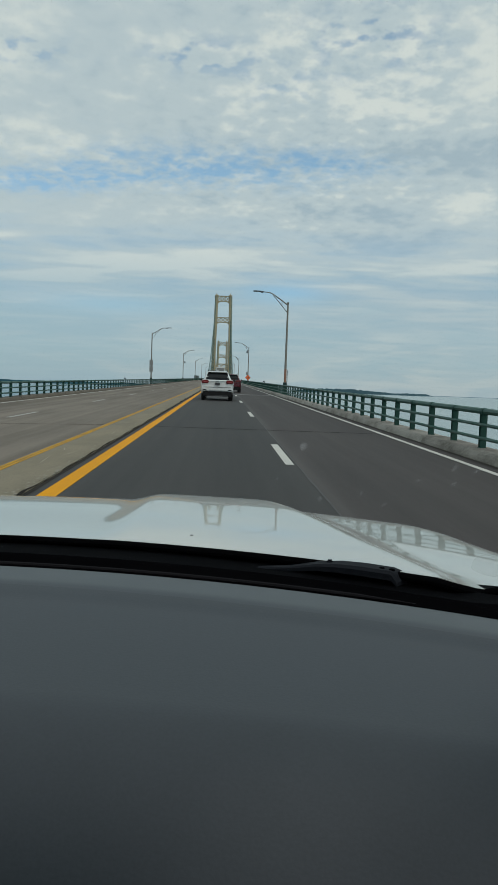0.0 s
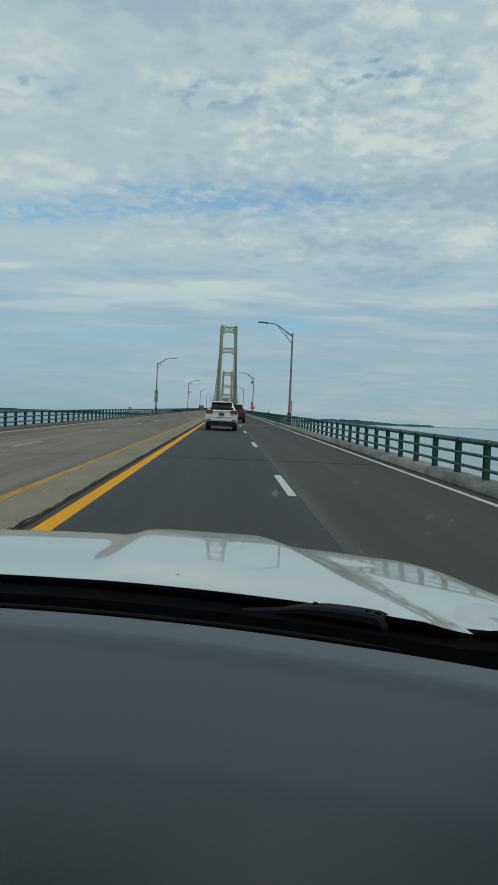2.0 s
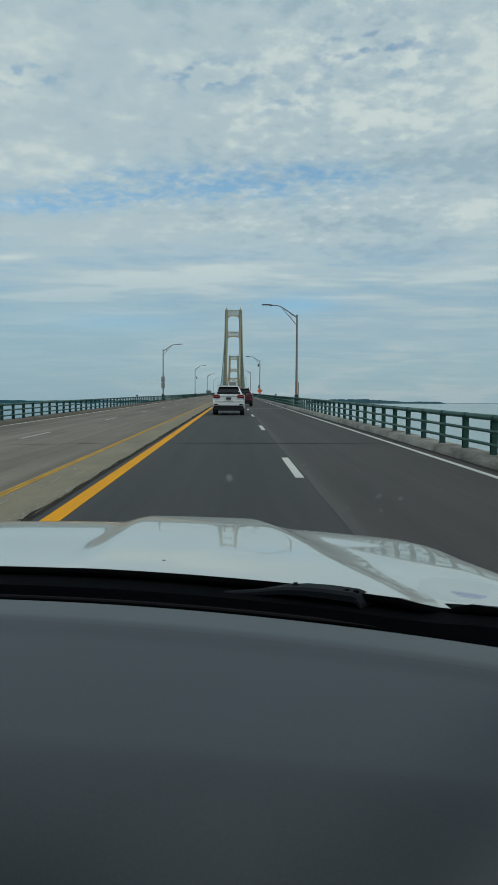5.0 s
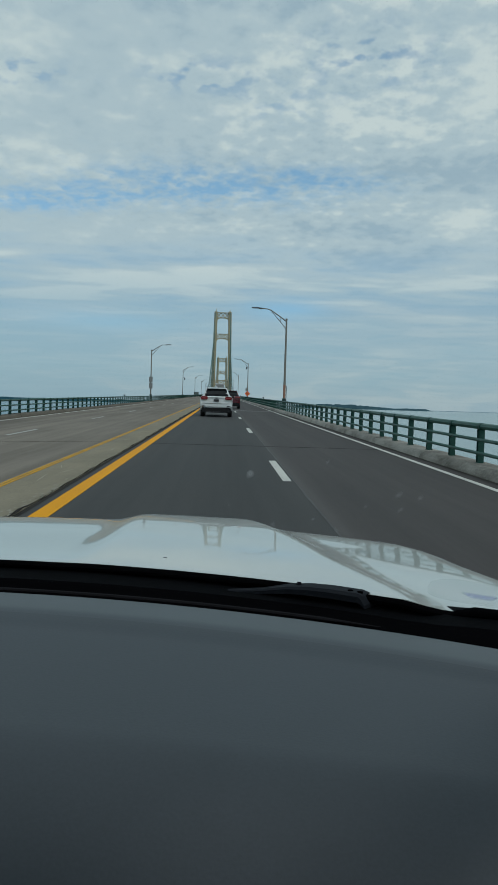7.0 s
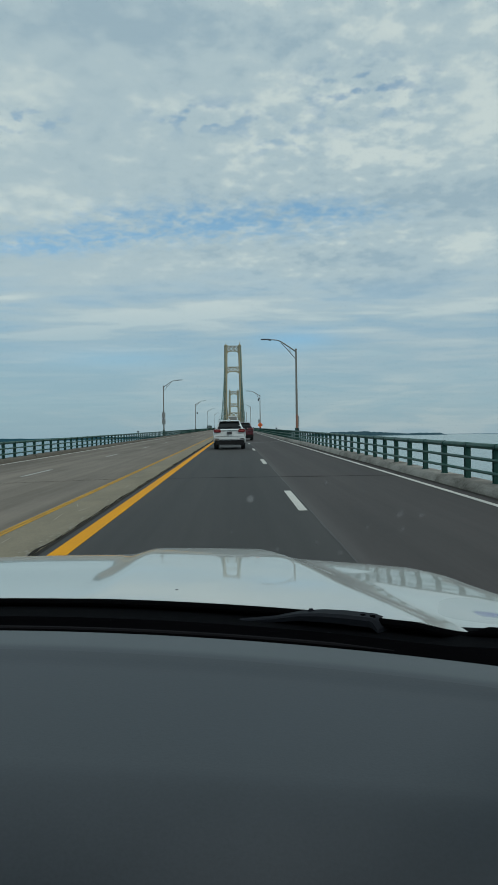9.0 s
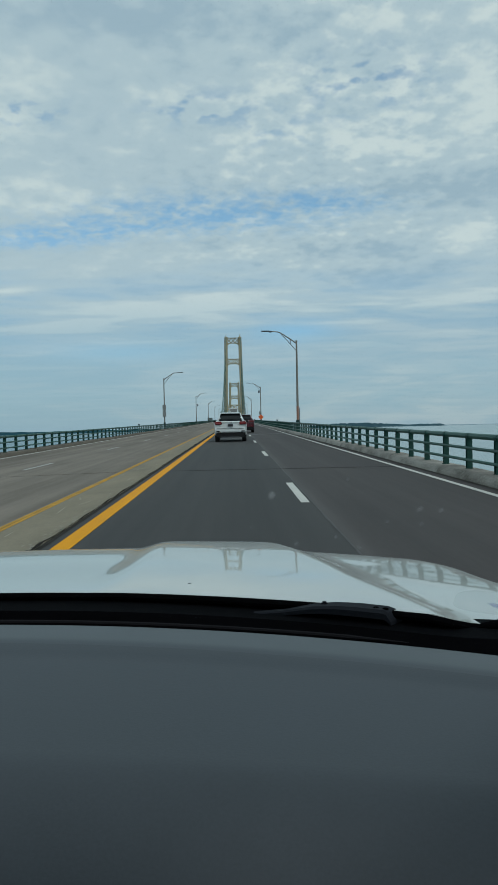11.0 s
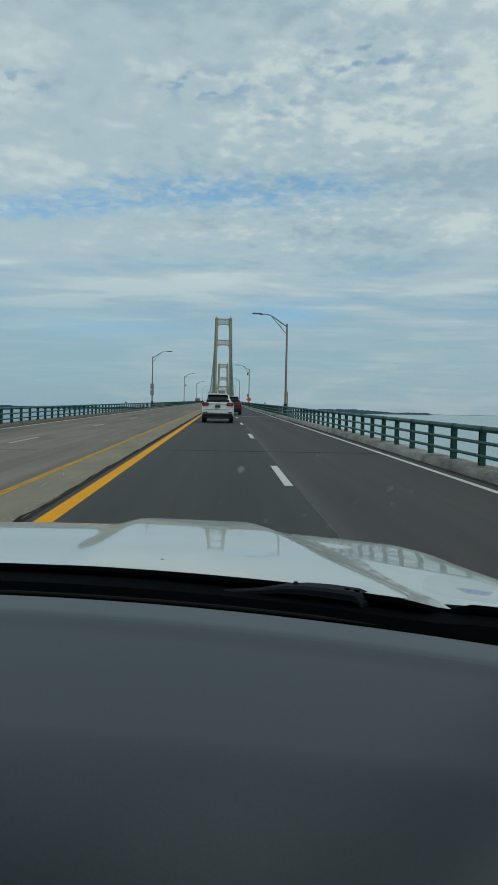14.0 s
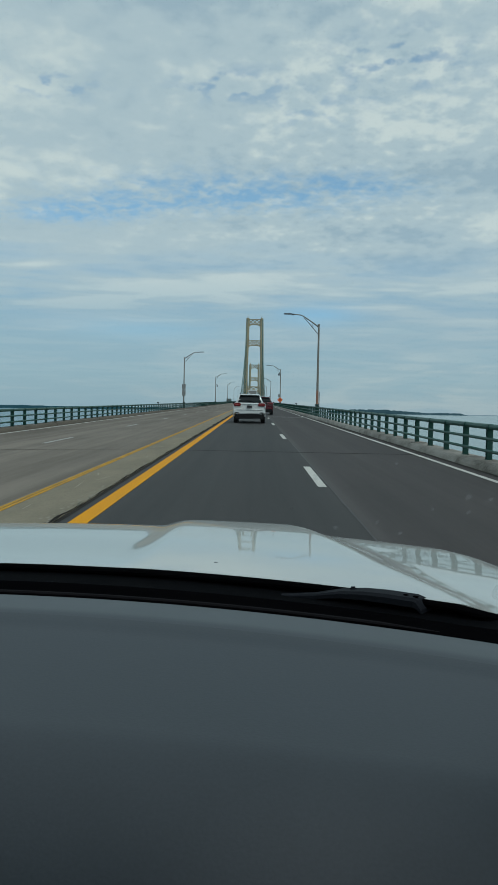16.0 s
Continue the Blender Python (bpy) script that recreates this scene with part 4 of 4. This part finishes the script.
    part("wiper", tubes([(0.0, 0.05, 1.17), (0.36, 0.07, 1.22)], 0.012, 5), BLACK_PLASTIC, c)
    part("aerial", tubes([(0, 0.75, 1.74), (0, 0.62, 1.79), (0, 0.6, 1.80)], [0.05, 0.03, 0.01], 6), paint, c)
    return c


suv("suv", "white sport utility vehicle driving ahead with red tail lights", WHITE_BODY, pose(-0.33, 44.8, deck(0, 44.8), TILT), True, lamp_low=1.01, lamp_high=0.2, bumper_extras=True)
suv("suv", "dark red sport utility vehicle ahead of the white one", RED_BODY, pose(0.80, 72.0, deck(0, 72.0), TILT), False, lamp_low=1.02, lamp_high=0.12, lamp_wide=0.5, wide=0.97, bar=0.44)
suv("suv", "charcoal car far ahead in the outer lane", DARK_BODY, pose(2.6, 205.0, deck(0, 205.0), TILT), False, lamp_low=0.95, lamp_high=0.14, wide=0.93)
truck = thing("truck", "white box truck far ahead on the climbing roadway", "truck", at=pose(-0.6, 215.0, deck(0, 215.0), TILT))
part("box", boxes((-1.2, 1.2, 0, 5.2, 1.0, 4.3), bevel=0.06), WHITE_BODY, truck)
part("rear_door", boxes((-1.08, 1.08, -0.03, 0.02, 1.15, 4.1), bevel=0.01), SIGN_BACK, truck)
part("cab", boxes((-1.1, 1.1, 5.5, 7.2, 0.7, 2.7), bevel=0.15), WHITE_BODY, truck)
part("chassis", boxes((-0.95, 0.95, 0.1, 7.0, 0.5, 1.0)), BLACK_PLASTIC, truck)
for s in (-1, 1):
    for y in (1.3, 6.3):
        wheel(truck, s * 1.0, y, 0.48, 0.3)

# ---------------------------------------------------------------- the car that carries the camera
own = thing("car", "white car with a sculpted hood and grey dashboard, seen from inside", "car")


def hood_z(u, y):
    a, s = abs(u), y - 1.2
    k = ease(-0.1, 0.95, s)
    z = 1.093 - 0.02 * s - 0.036 * max(0.0, s) ** 3 - (0.010 + 0.024 * k) * a * a
    z -= 0.021 * (1 - ease(0.318 - 0.04 * max(0.0, s), 0.383, abs(u + 0.1))) * ease(0.0, 0.62, s)
    c0 = 0.715 - 0.135 * s + 0.036 * (1 - ease(-0.12, 0.30, s))
    back = (1 - ease(-0.05, 0.34, s)) * (0.6 + 0.4 * ease(-0.13, 0.07, s))
    t = max(0.0, (a - c0) / 0.125)
    t = min(1.0, t * t / (t + 0.16))
    z -= (0.027 + 0.006 * back) * (1 - (1 - t) ** 2) - 0.006 * back * ease(c0 + 0.08, c0 + 0.30, a)
    z -= 0.036 * max(0.0, a - c0 - 0.11) + 1.0 * max(0.0, a - 1.0) ** 2
    z += ease(c0 + 0.02, c0 + 0.14, a) * (0.028 * max(0.0, s) ** 3 - 0.029 * s + 0.0050) * (1 - ease(0.62, 1.05, s))
    return z


def rear_edge(u):
    return 1.296 - 0.344 * u * u - 0.014 * ease(0.64, 0.74, u) * (1 - ease(0.77, 0.84, u)) + 0.042 * ease(0.775, 0.86, u) + 0.25 * max(0.0, u - 0.80)


def hood_at(u, v):
    y = rear_edge(u) + (2.78 - 0.16 * u * u - rear_edge(u)) * v
    return (CAR + u, y, hood_z(u, y) - 0.5 * max(0.0, v - 0.86) ** 1.5)


us = steps(-1.02, 1.02, 170)
hood = part("hood", sheet_grid(hood_at, us, steps(0, 1, 70), 0.003), PEARL, own, "white pearl hood with raised creases", smooth=True)


def fender_at(s):
    def f(u, v):
        a = 1.014 + 0.11 * min(1.0, u * 2)
        y = rear_edge(a) - 0.25 + (2.75 - 0.2 * a * a - rear_edge(a) + 0.25) * v
        z = hood_z(a, y) - 0.5 * max(0.0, v - 0.86) ** 1.5
        if u > 0.5:
            z -= (u - 0.5) * 2 * 0.42
        return (CAR + s * (a + 0.03 * max(0.0, u - 0.5)), y, z - 0.0012 - 0.006 * ease(0.3, 0.5, u))
    return f


for s in (-1, 1):
    part("fender", sheet_grid(fender_at(s), steps(0, 1, 24), steps(0, 1, 40)), PEARL, own, smooth=True)
part("nose", shell([(2.45, 0.98, 0.96, 0.35, 0.82), (2.72, 0.94, 0.9, 0.35, 0.80), (2.85, 0.8, 0.75, 0.4, 0.70)], 0.08), PEARL, own, smooth=True).location = (CAR, 0, 0)


def dash_edge(u):
    return 1.110 - 0.285 * u * u


def cowl_at(u, v):
    y = rear_edge(u) + 0.22 + (dash_edge(u) - 0.22 - rear_edge(u)) * v
    return (CAR + u, y, 1.074 - 0.014 * u * u + 0.005 * ease(0.80, 0.95, u) + 0.006 * v - 0.05 * (1 - ease(0.0, 0.5, v)))


part("hood_seal", tubes([(CAR + u, rear_edge(u) - 0.004, hood_z(u, rear_edge(u)) - 0.0055) for u in steps(-0.95, 0.95, 60)], 0.006, 8), FRIT, own, "black rubber hood seal")
part("cowl", sheet_grid(cowl_at, steps(-1.0, 1.0, 40), steps(0, 0.74, 10), 0.02), COWL_TOP, own, "dull black plastic windshield cowl")
part("glass_border", sheet_grid(cowl_at, steps(-1.0, 1.0, 40), steps(0.742, 1, 5), 0.02), FRIT, own, "black printed border of the windshield")


def dash_at(u, v):
    edge = dash_edge(u)
    if v < 0.12:
        y, z = edge - 0.117 * v / 0.12, 1.083 + 0.007 * math.sin(math.pi / 2 * v / 0.12)
    else:
        k = (v - 0.12) / 0.88
        y = (edge - 0.117) * (1 - k) + 0.20 * k
        z = 1.090 - 0.016 * k - 1.45 * max(0.0, k - 0.40) ** 1.75 - 0.004 * ease(0.0, 0.06, k)
    return (CAR + u, y, z - 0.012 * u * u)


# far strip of the dashboard, which carries the painted sheen
part("dash_sheen_strip", sheet_grid(dash_at, steps(-0.80, 0.86, 60), steps(0, 0.12, 8)), DASH, own, "dashboard strip along the glass with painted sky sheen", smooth=True)
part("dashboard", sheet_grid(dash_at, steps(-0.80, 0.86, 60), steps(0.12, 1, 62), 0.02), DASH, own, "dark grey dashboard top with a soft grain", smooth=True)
part("dash_front", boxes((CAR - 0.80, CAR + 0.86, 0.16, 0.22, 0.55, 1.05), bevel=0.02), DASH, own)
part("seal", tubes([(CAR + u, dash_edge(u) + 0.020, 1.082 - 0.012 * u * u) for u in steps(-0.80, 0.71, 40)], [0.0035] * 39 + [0.002, 0.0008], 8), LIP, own, "thin dark grey trim lip")

chip = part("stone_chip", tubes([(CAR + 0.396, 1.345, hood_z(0.396, 1.345) - 0.001), (CAR + 0.396, 1.345, hood_z(0.396, 1.345) + 0.0006)], [0.0042, 0.003], 9), LAMP_GREY, own, "small dark stone chip in the hood paint")

# wiper parked on the cowl
def bar_along(points, wide, tall):
    """A flat bar through points, with chamfered upper edges."""
    bm = bmesh.new()
    rings = []
    pts = [Vector(p) for p in points]
    for i, p in enumerate(pts):
        d = (pts[min(i + 1, len(pts) - 1)] - pts[max(i - 1, 0)]).normalized()
        n = Vector((-d.y, d.x, 0)).normalized()
        w, h = wide[i] / 2, tall[i]
        rings.append([bm.verts.new(p + n * a * w + Vector((0, 0, c * h))) for a, c in ((-1, 0), (-1, 0.7), (-0.7, 1), (0.7, 1), (1, 0.7), (1, 0))])
    for a, c in zip(rings, rings[1:]):
        for k in range(6):
            bm.faces.new((a[k], a[(k + 1) % 6], c[(k + 1) % 6], c[k]))
    bm.faces.new(rings[0][::-1])
    bm.faces.new(rings[-1])
    return bm


arm = part("wiper_arm", bar_along([(0.218, 1.098, 1.072), (0.212, 1.104, 1.0785), (0.205, 1.109, 1.0800), (0.165, 1.126, 1.0815), (0.132, 1.139, 1.082), (0.10, 1.150, 1.0805), (0.06, 1.164, 1.074), (-0.04, 1.192, 1.062)],
                                  [0.030, 0.036, 0.040, 0.040, 0.038, 0.030, 0.018, 0.014], [0.006, 0.012, 0.013, 0.013, 0.012, 0.010, 0.007, 0.006]), WIPER_BLACK, own, "black wiper arm with a thick hinged end")
part("wiper_blade", bar_along([(0.06, 1.146, 1.058), (-0.2, 1.190, 1.052), (-0.6, 1.21, 1.046)], [0.014, 0.016, 0.012], [0.010, 0.010, 0.008]), WIPER_BLACK, arm)
# two dark holes in the wiper's end, drawn as black discs on top
for x, y in ((0.203, 1.104), (0.190, 1.112)):
    part("hole_disc", tubes([(x, y, 1.088), (x, y, 1.0942)], [0.0052, 0.0042], 10), FRIT, arm)
part("wiper_clip", boxes((0.112, 0.122, 1.146, 1.154, 1.089, 1.0955), bevel=0.002), WIPER_BLACK, arm)


def screen_at(u, v):
    y = dash_edge(u) + 0.03 - (0.86 - 0.12 * u * u) * v
    return (CAR + u * (1 - 0.16 * v), y, 1.075 - 0.02 * u * u + 0.56 * v - 0.03 * u * u * v)


pane = part("windshield", sheet_grid(screen_at, steps(-0.82, 0.82, 24), steps(0, 1, 12)), PANE, own, "clear windshield with dust specks", smooth=True)
pane.visible_shadow = False
for s in (-1, 1):
    part("pillar", tubes([screen_at(s * 0.95, v) for v in steps(0, 1, 8)], 0.035, 8), BLACK_PLASTIC, own)
    part("door", boxes((CAR + s * 0.99 - 0.03, CAR + s * 0.99 + 0.03, -1.2, 0.72, 0.35, 1.02), bevel=0.02), PEARL, own)
    for y in (-1.25, 2.05):
        wheel(own, CAR + s * 0.90, y, 0.36, 0.23)
    part("roof_side", tubes([(CAR + s * 0.66, 0.2, 1.62), (CAR + s * 0.68, -0.6, 1.66), (CAR + s * 0.7, -1.6, 1.6)], 0.04, 8), PEARL, own)
    part("seat", boxes((CAR + s * 0.38 - 0.24, CAR + s * 0.38 + 0.24, -0.95, -0.8, 0.6, 1.25), (CAR + s * 0.38 - 0.25, CAR + s * 0.38 + 0.25, -0.85, -0.3, 0.5, 0.65), bevel=0.04), CLOTH, own)
part("roof", sheet_grid(lambda u, v: (CAR + u, 0.22 - 1.9 * v, 1.645 + 0.04 * math.sin(math.pi * min(1, v * 0.9 + 0.1)) - 0.05 * u * u), steps(-0.66, 0.66, 10), steps(0, 1, 8), 0.04), PEARL, own, smooth=True)
# unseen rear panes, added to keep daylight off the lower dashboard
for s in (-1, 1):
    def side_glass(y0, y1):
        return lambda u, v: (CAR + s * (0.975 - 0.285 * v), y0 + (y1 - y0) * u + 0.10 * v * (0.5 - u), 1.015 + 0.615 * v - 0.04 * v * v)
    part("unseen_rear_pane", sheet_grid(side_glass(-1.70, -0.52), steps(0, 1, 6), steps(0, 1, 4), 0.006), DARK_GLASS, own, "unseen dark rear side pane, added to darken the cabin", smooth=True)
    part("door_pillar", sheet_grid(side_glass(-0.51, -0.40), steps(0, 1, 2), steps(0, 1, 4), 0.03), BLACK_PLASTIC, own)
# unseen too: shuts daylight out at the back of the cabin
part("rear_window", sheet_grid(lambda u, v: (CAR + u * (0.93 - 0.24 * v), -1.72 + 0.10 * v - 0.03 * u * u, 1.09 + 0.52 * v), steps(-1, 1, 8), steps(0, 1, 4), 0.006), DARK_GLASS, own, "dark tinted rear window", smooth=True)
part("tailgate", boxes((CAR - 0.85, CAR + 0.85, -1.75, -1.68, 0.4, 1.1), bevel=0.02), PEARL, own)
part("floor_pan", boxes((CAR - 0.95, CAR + 0.95, -1.7, 1.0, 0.28, 0.36)), BLACK_PLASTIC, own)
part("bulkhead", boxes((CAR - 0.85, CAR + 0.85, 1.0, 1.05, 0.3, 1.02)), BLACK_PLASTIC, own)


def speck_film(name, amount):
    """A dried speck on glass: thickest in its middle, fading to its rim."""
    m = bpy.data.materials.new(name)
    m.use_nodes = True
    t = m.node_tree
    t.nodes.clear()
    clear_, dust, both = t.nodes.new("ShaderNodeBsdfTransparent"), t.nodes.new("ShaderNodeBsdfTranslucent"), t.nodes.new("ShaderNodeMixShader")
    dust.inputs[0].default_value = (0.6, 0.6, 0.6, 1)
    place, far, fade = t.nodes.new("ShaderNodeTexCoord"), t.nodes.new("ShaderNodeVectorMath"), t.nodes.new("ShaderNodeMapRange")
    far.operation, fade.interpolation_type = "LENGTH", "SMOOTHSTEP"
    t.links.new(place.outputs["Object"], far.inputs[0])
    t.links.new(far.outputs["Value"], fade.inputs["Value"])
    fade.inputs["From Min"].default_value, fade.inputs["From Max"].default_value = 1.0, 0.1
    fade.inputs["To Min"].default_value, fade.inputs["To Max"].default_value = 0.0, amount
    t.links.new(fade.outputs[0], both.inputs[0])
    t.links.new(clear_.outputs[0], both.inputs[1])
    t.links.new(dust.outputs[0], both.inputs[2])
    t.links.new(both.outputs[0], t.nodes.new("ShaderNodeOutputMaterial").inputs[0])
    return m


SPECK, SPECK_FAINT = speck_film("dried speck on glass", 0.20), speck_film("faint dried speck on glass", 0.085)
random.seed(11)
for u, v, size in ((0.556, 0.432, 0.0042), (0.576, 0.325, 0.0034), (0.696, 0.42, 0.0039), (0.618, 0.348, 0.0026), (0.715, 0.419, 0.003),
                   (0.668, 0.389, 0.0024), (0.642, 0.327, 0.0032), (0.629, 0.468, 0.0022), (0.70, 0.39, 0.0028), (0.53, 0.36, 0.0022)):
    bm = bmesh.new()
    bm.faces.new([bm.verts.new((random.uniform(0.8, 1.0) * math.cos(2 * math.pi * n / 16), random.uniform(0.8, 1.0) * math.sin(2 * math.pi * n / 16), 0)) for n in range(16)])
    o = part("speck", bm, SPECK if size > 0.004 else SPECK_FAINT, pane)
    o.matrix_local = Matrix.Translation(Vector(screen_at(u, v)) + Vector((0, -0.003, -0.002))) @ Matrix.Rotation(radians(-33), 4, "X") @ Matrix.Diagonal((1.2 * size, 2.6 * size, size, 1))
    o.visible_shadow = False


def rail_light(x, y):
    """A small dark navigation lamp on the top rail."""
    n = thing("navigation_light", "small dark navigation lamp on the railing", "lamp", "navigation lamps", pose(x, y, deck(x, y) + 0.98))
    part("bracket", boxes((-0.05, 0.05, -0.05, 0.05, -0.02, 0.10)), GREEN_DARK, n)
    part("housing", boxes((-0.13, 0.09, -0.09, 0.09, 0.06, 0.17), bevel=0.03), BLACK_PLASTIC, n)
    return n


rail_light(RIGHT, 92.0)
rail_light(LEFT, 84.0)

part("hinge_cover", tubes([(0.325, 1.085, 1.064), (0.34, 1.079, 1.070), (0.365, 1.070, 1.075), (0.40, 1.057, 1.075), (0.44, 1.040, 1.066)], [0.003, 0.005, 0.008, 0.008, 0.005], 10), FRIT, own, smooth=True)

for x, y, h in ((RIGHT + 0.2, 64.0 + SPAN, 6.6),):
    c2 = thing("traffic_camera", "small dark camera housing below a street lamp arm", "camera", at=pose(x, y, deck(5, y)))
    part("bracket", boxes((-0.35, 0.0, -0.04, 0.04, h + 0.5, h + 0.57)), LAMP_GREY, c2)
    part("housing", tubes([(-0.32, 0, h), (-0.32, 0, h + 0.28), (-0.32, 0, h + 0.52)], [0.14, 0.18, 0.1], 10), LAMP_GREY, c2)
call = thing("call_box", "small grey call box strapped to a street lamp", "call box", at=pose(RIGHT + 0.2, 64.0 + SPAN, deck(5, 64.0 + SPAN)))
part("case", boxes((-0.42, -0.12, -0.18, 0.1, 2.1, 2.75), bevel=0.03), SIGN_BACK, call)
part("strap", boxes((-0.13, 0.12, -0.13, 0.13, 2.3, 2.36), (-0.13, 0.12, -0.13, 0.13, 2.5, 2.56)), GALV, call)
rod = thing("marker_rod", "thin dark marker rod standing at the railing", "marker rod", at=pose(RIGHT + 0.14, 61.4, deck(5, 61.4)))
part("rod", tubes([(0, 0, 0.2), (0, 0, 2.15)], 0.03, 6), LAMP_GREY, rod)
part("clamp", boxes((-0.12, 0.04, -0.05, 0.05, 0.86, 0.98)), GREEN_DARK, rod)


def clouded(name, colour, amount):
    """A sheer film on glass: part of it lets everything through."""
    m = bpy.data.materials.new(name)
    m.use_nodes = True
    t = m.node_tree
    t.nodes.clear()
    a, d, x = t.nodes.new("ShaderNodeBsdfTransparent"), t.nodes.new("ShaderNodeBsdfTranslucent"), t.nodes.new("ShaderNodeMixShader")
    d.inputs[0].default_value = (*colour, 1)
    x.inputs[0].default_value = amount
    t.links.new(a.outputs[0], x.inputs[1])
    t.links.new(d.outputs[0], x.inputs[2])
    t.links.new(x.outputs[0], t.nodes.new("ShaderNodeOutputMaterial").inputs[0])
    return m


def reflection_at(wide, tall):
    """An oval patch lying on the inside of the windshield's lower corner."""
    bm = bmesh.new()
    vs = []
    for k in range(24):
        c, n = math.cos(2 * math.pi * k / 24), math.sin(2 * math.pi * k / 24)
        c, n = math.copysign(abs(c) ** 0.6, c), math.copysign(abs(n) ** 0.6, n)
        p = Vector(screen_at(0.798 + wide * c, 0.212 + tall * n))
        vs.append(bm.verts.new((p.x, p.y - 0.004, p.z - 0.004)))
    bm.faces.new(vs)
    return bm


# a reflection in the windshield, drawn as a hazy patch with a blue streak
BLUE_GLEAM = clouded("blue gleam", (0.05, 0.08, 0.36), 0.22)
film_ob = part("sticker", reflection_at(0.052, 0.035), clouded("reflection haze", (0.42, 0.46, 0.46), 0.20), pane, "windshield reflection drawn as a hazy patch on the glass")
film_ob.visible_shadow = False
for k, grow in enumerate((1.0, 0.9, 0.78, 0.62)):
    bar = part("reflection_bar", reflection_at(0.018 * grow, 0.0036 * grow), BLUE_GLEAM, film_ob, "faint blue streak of the drawn reflection")
    bar.location = (0, -0.001 * (k + 1), -0.001 * (k + 1))
    bar.visible_shadow = False
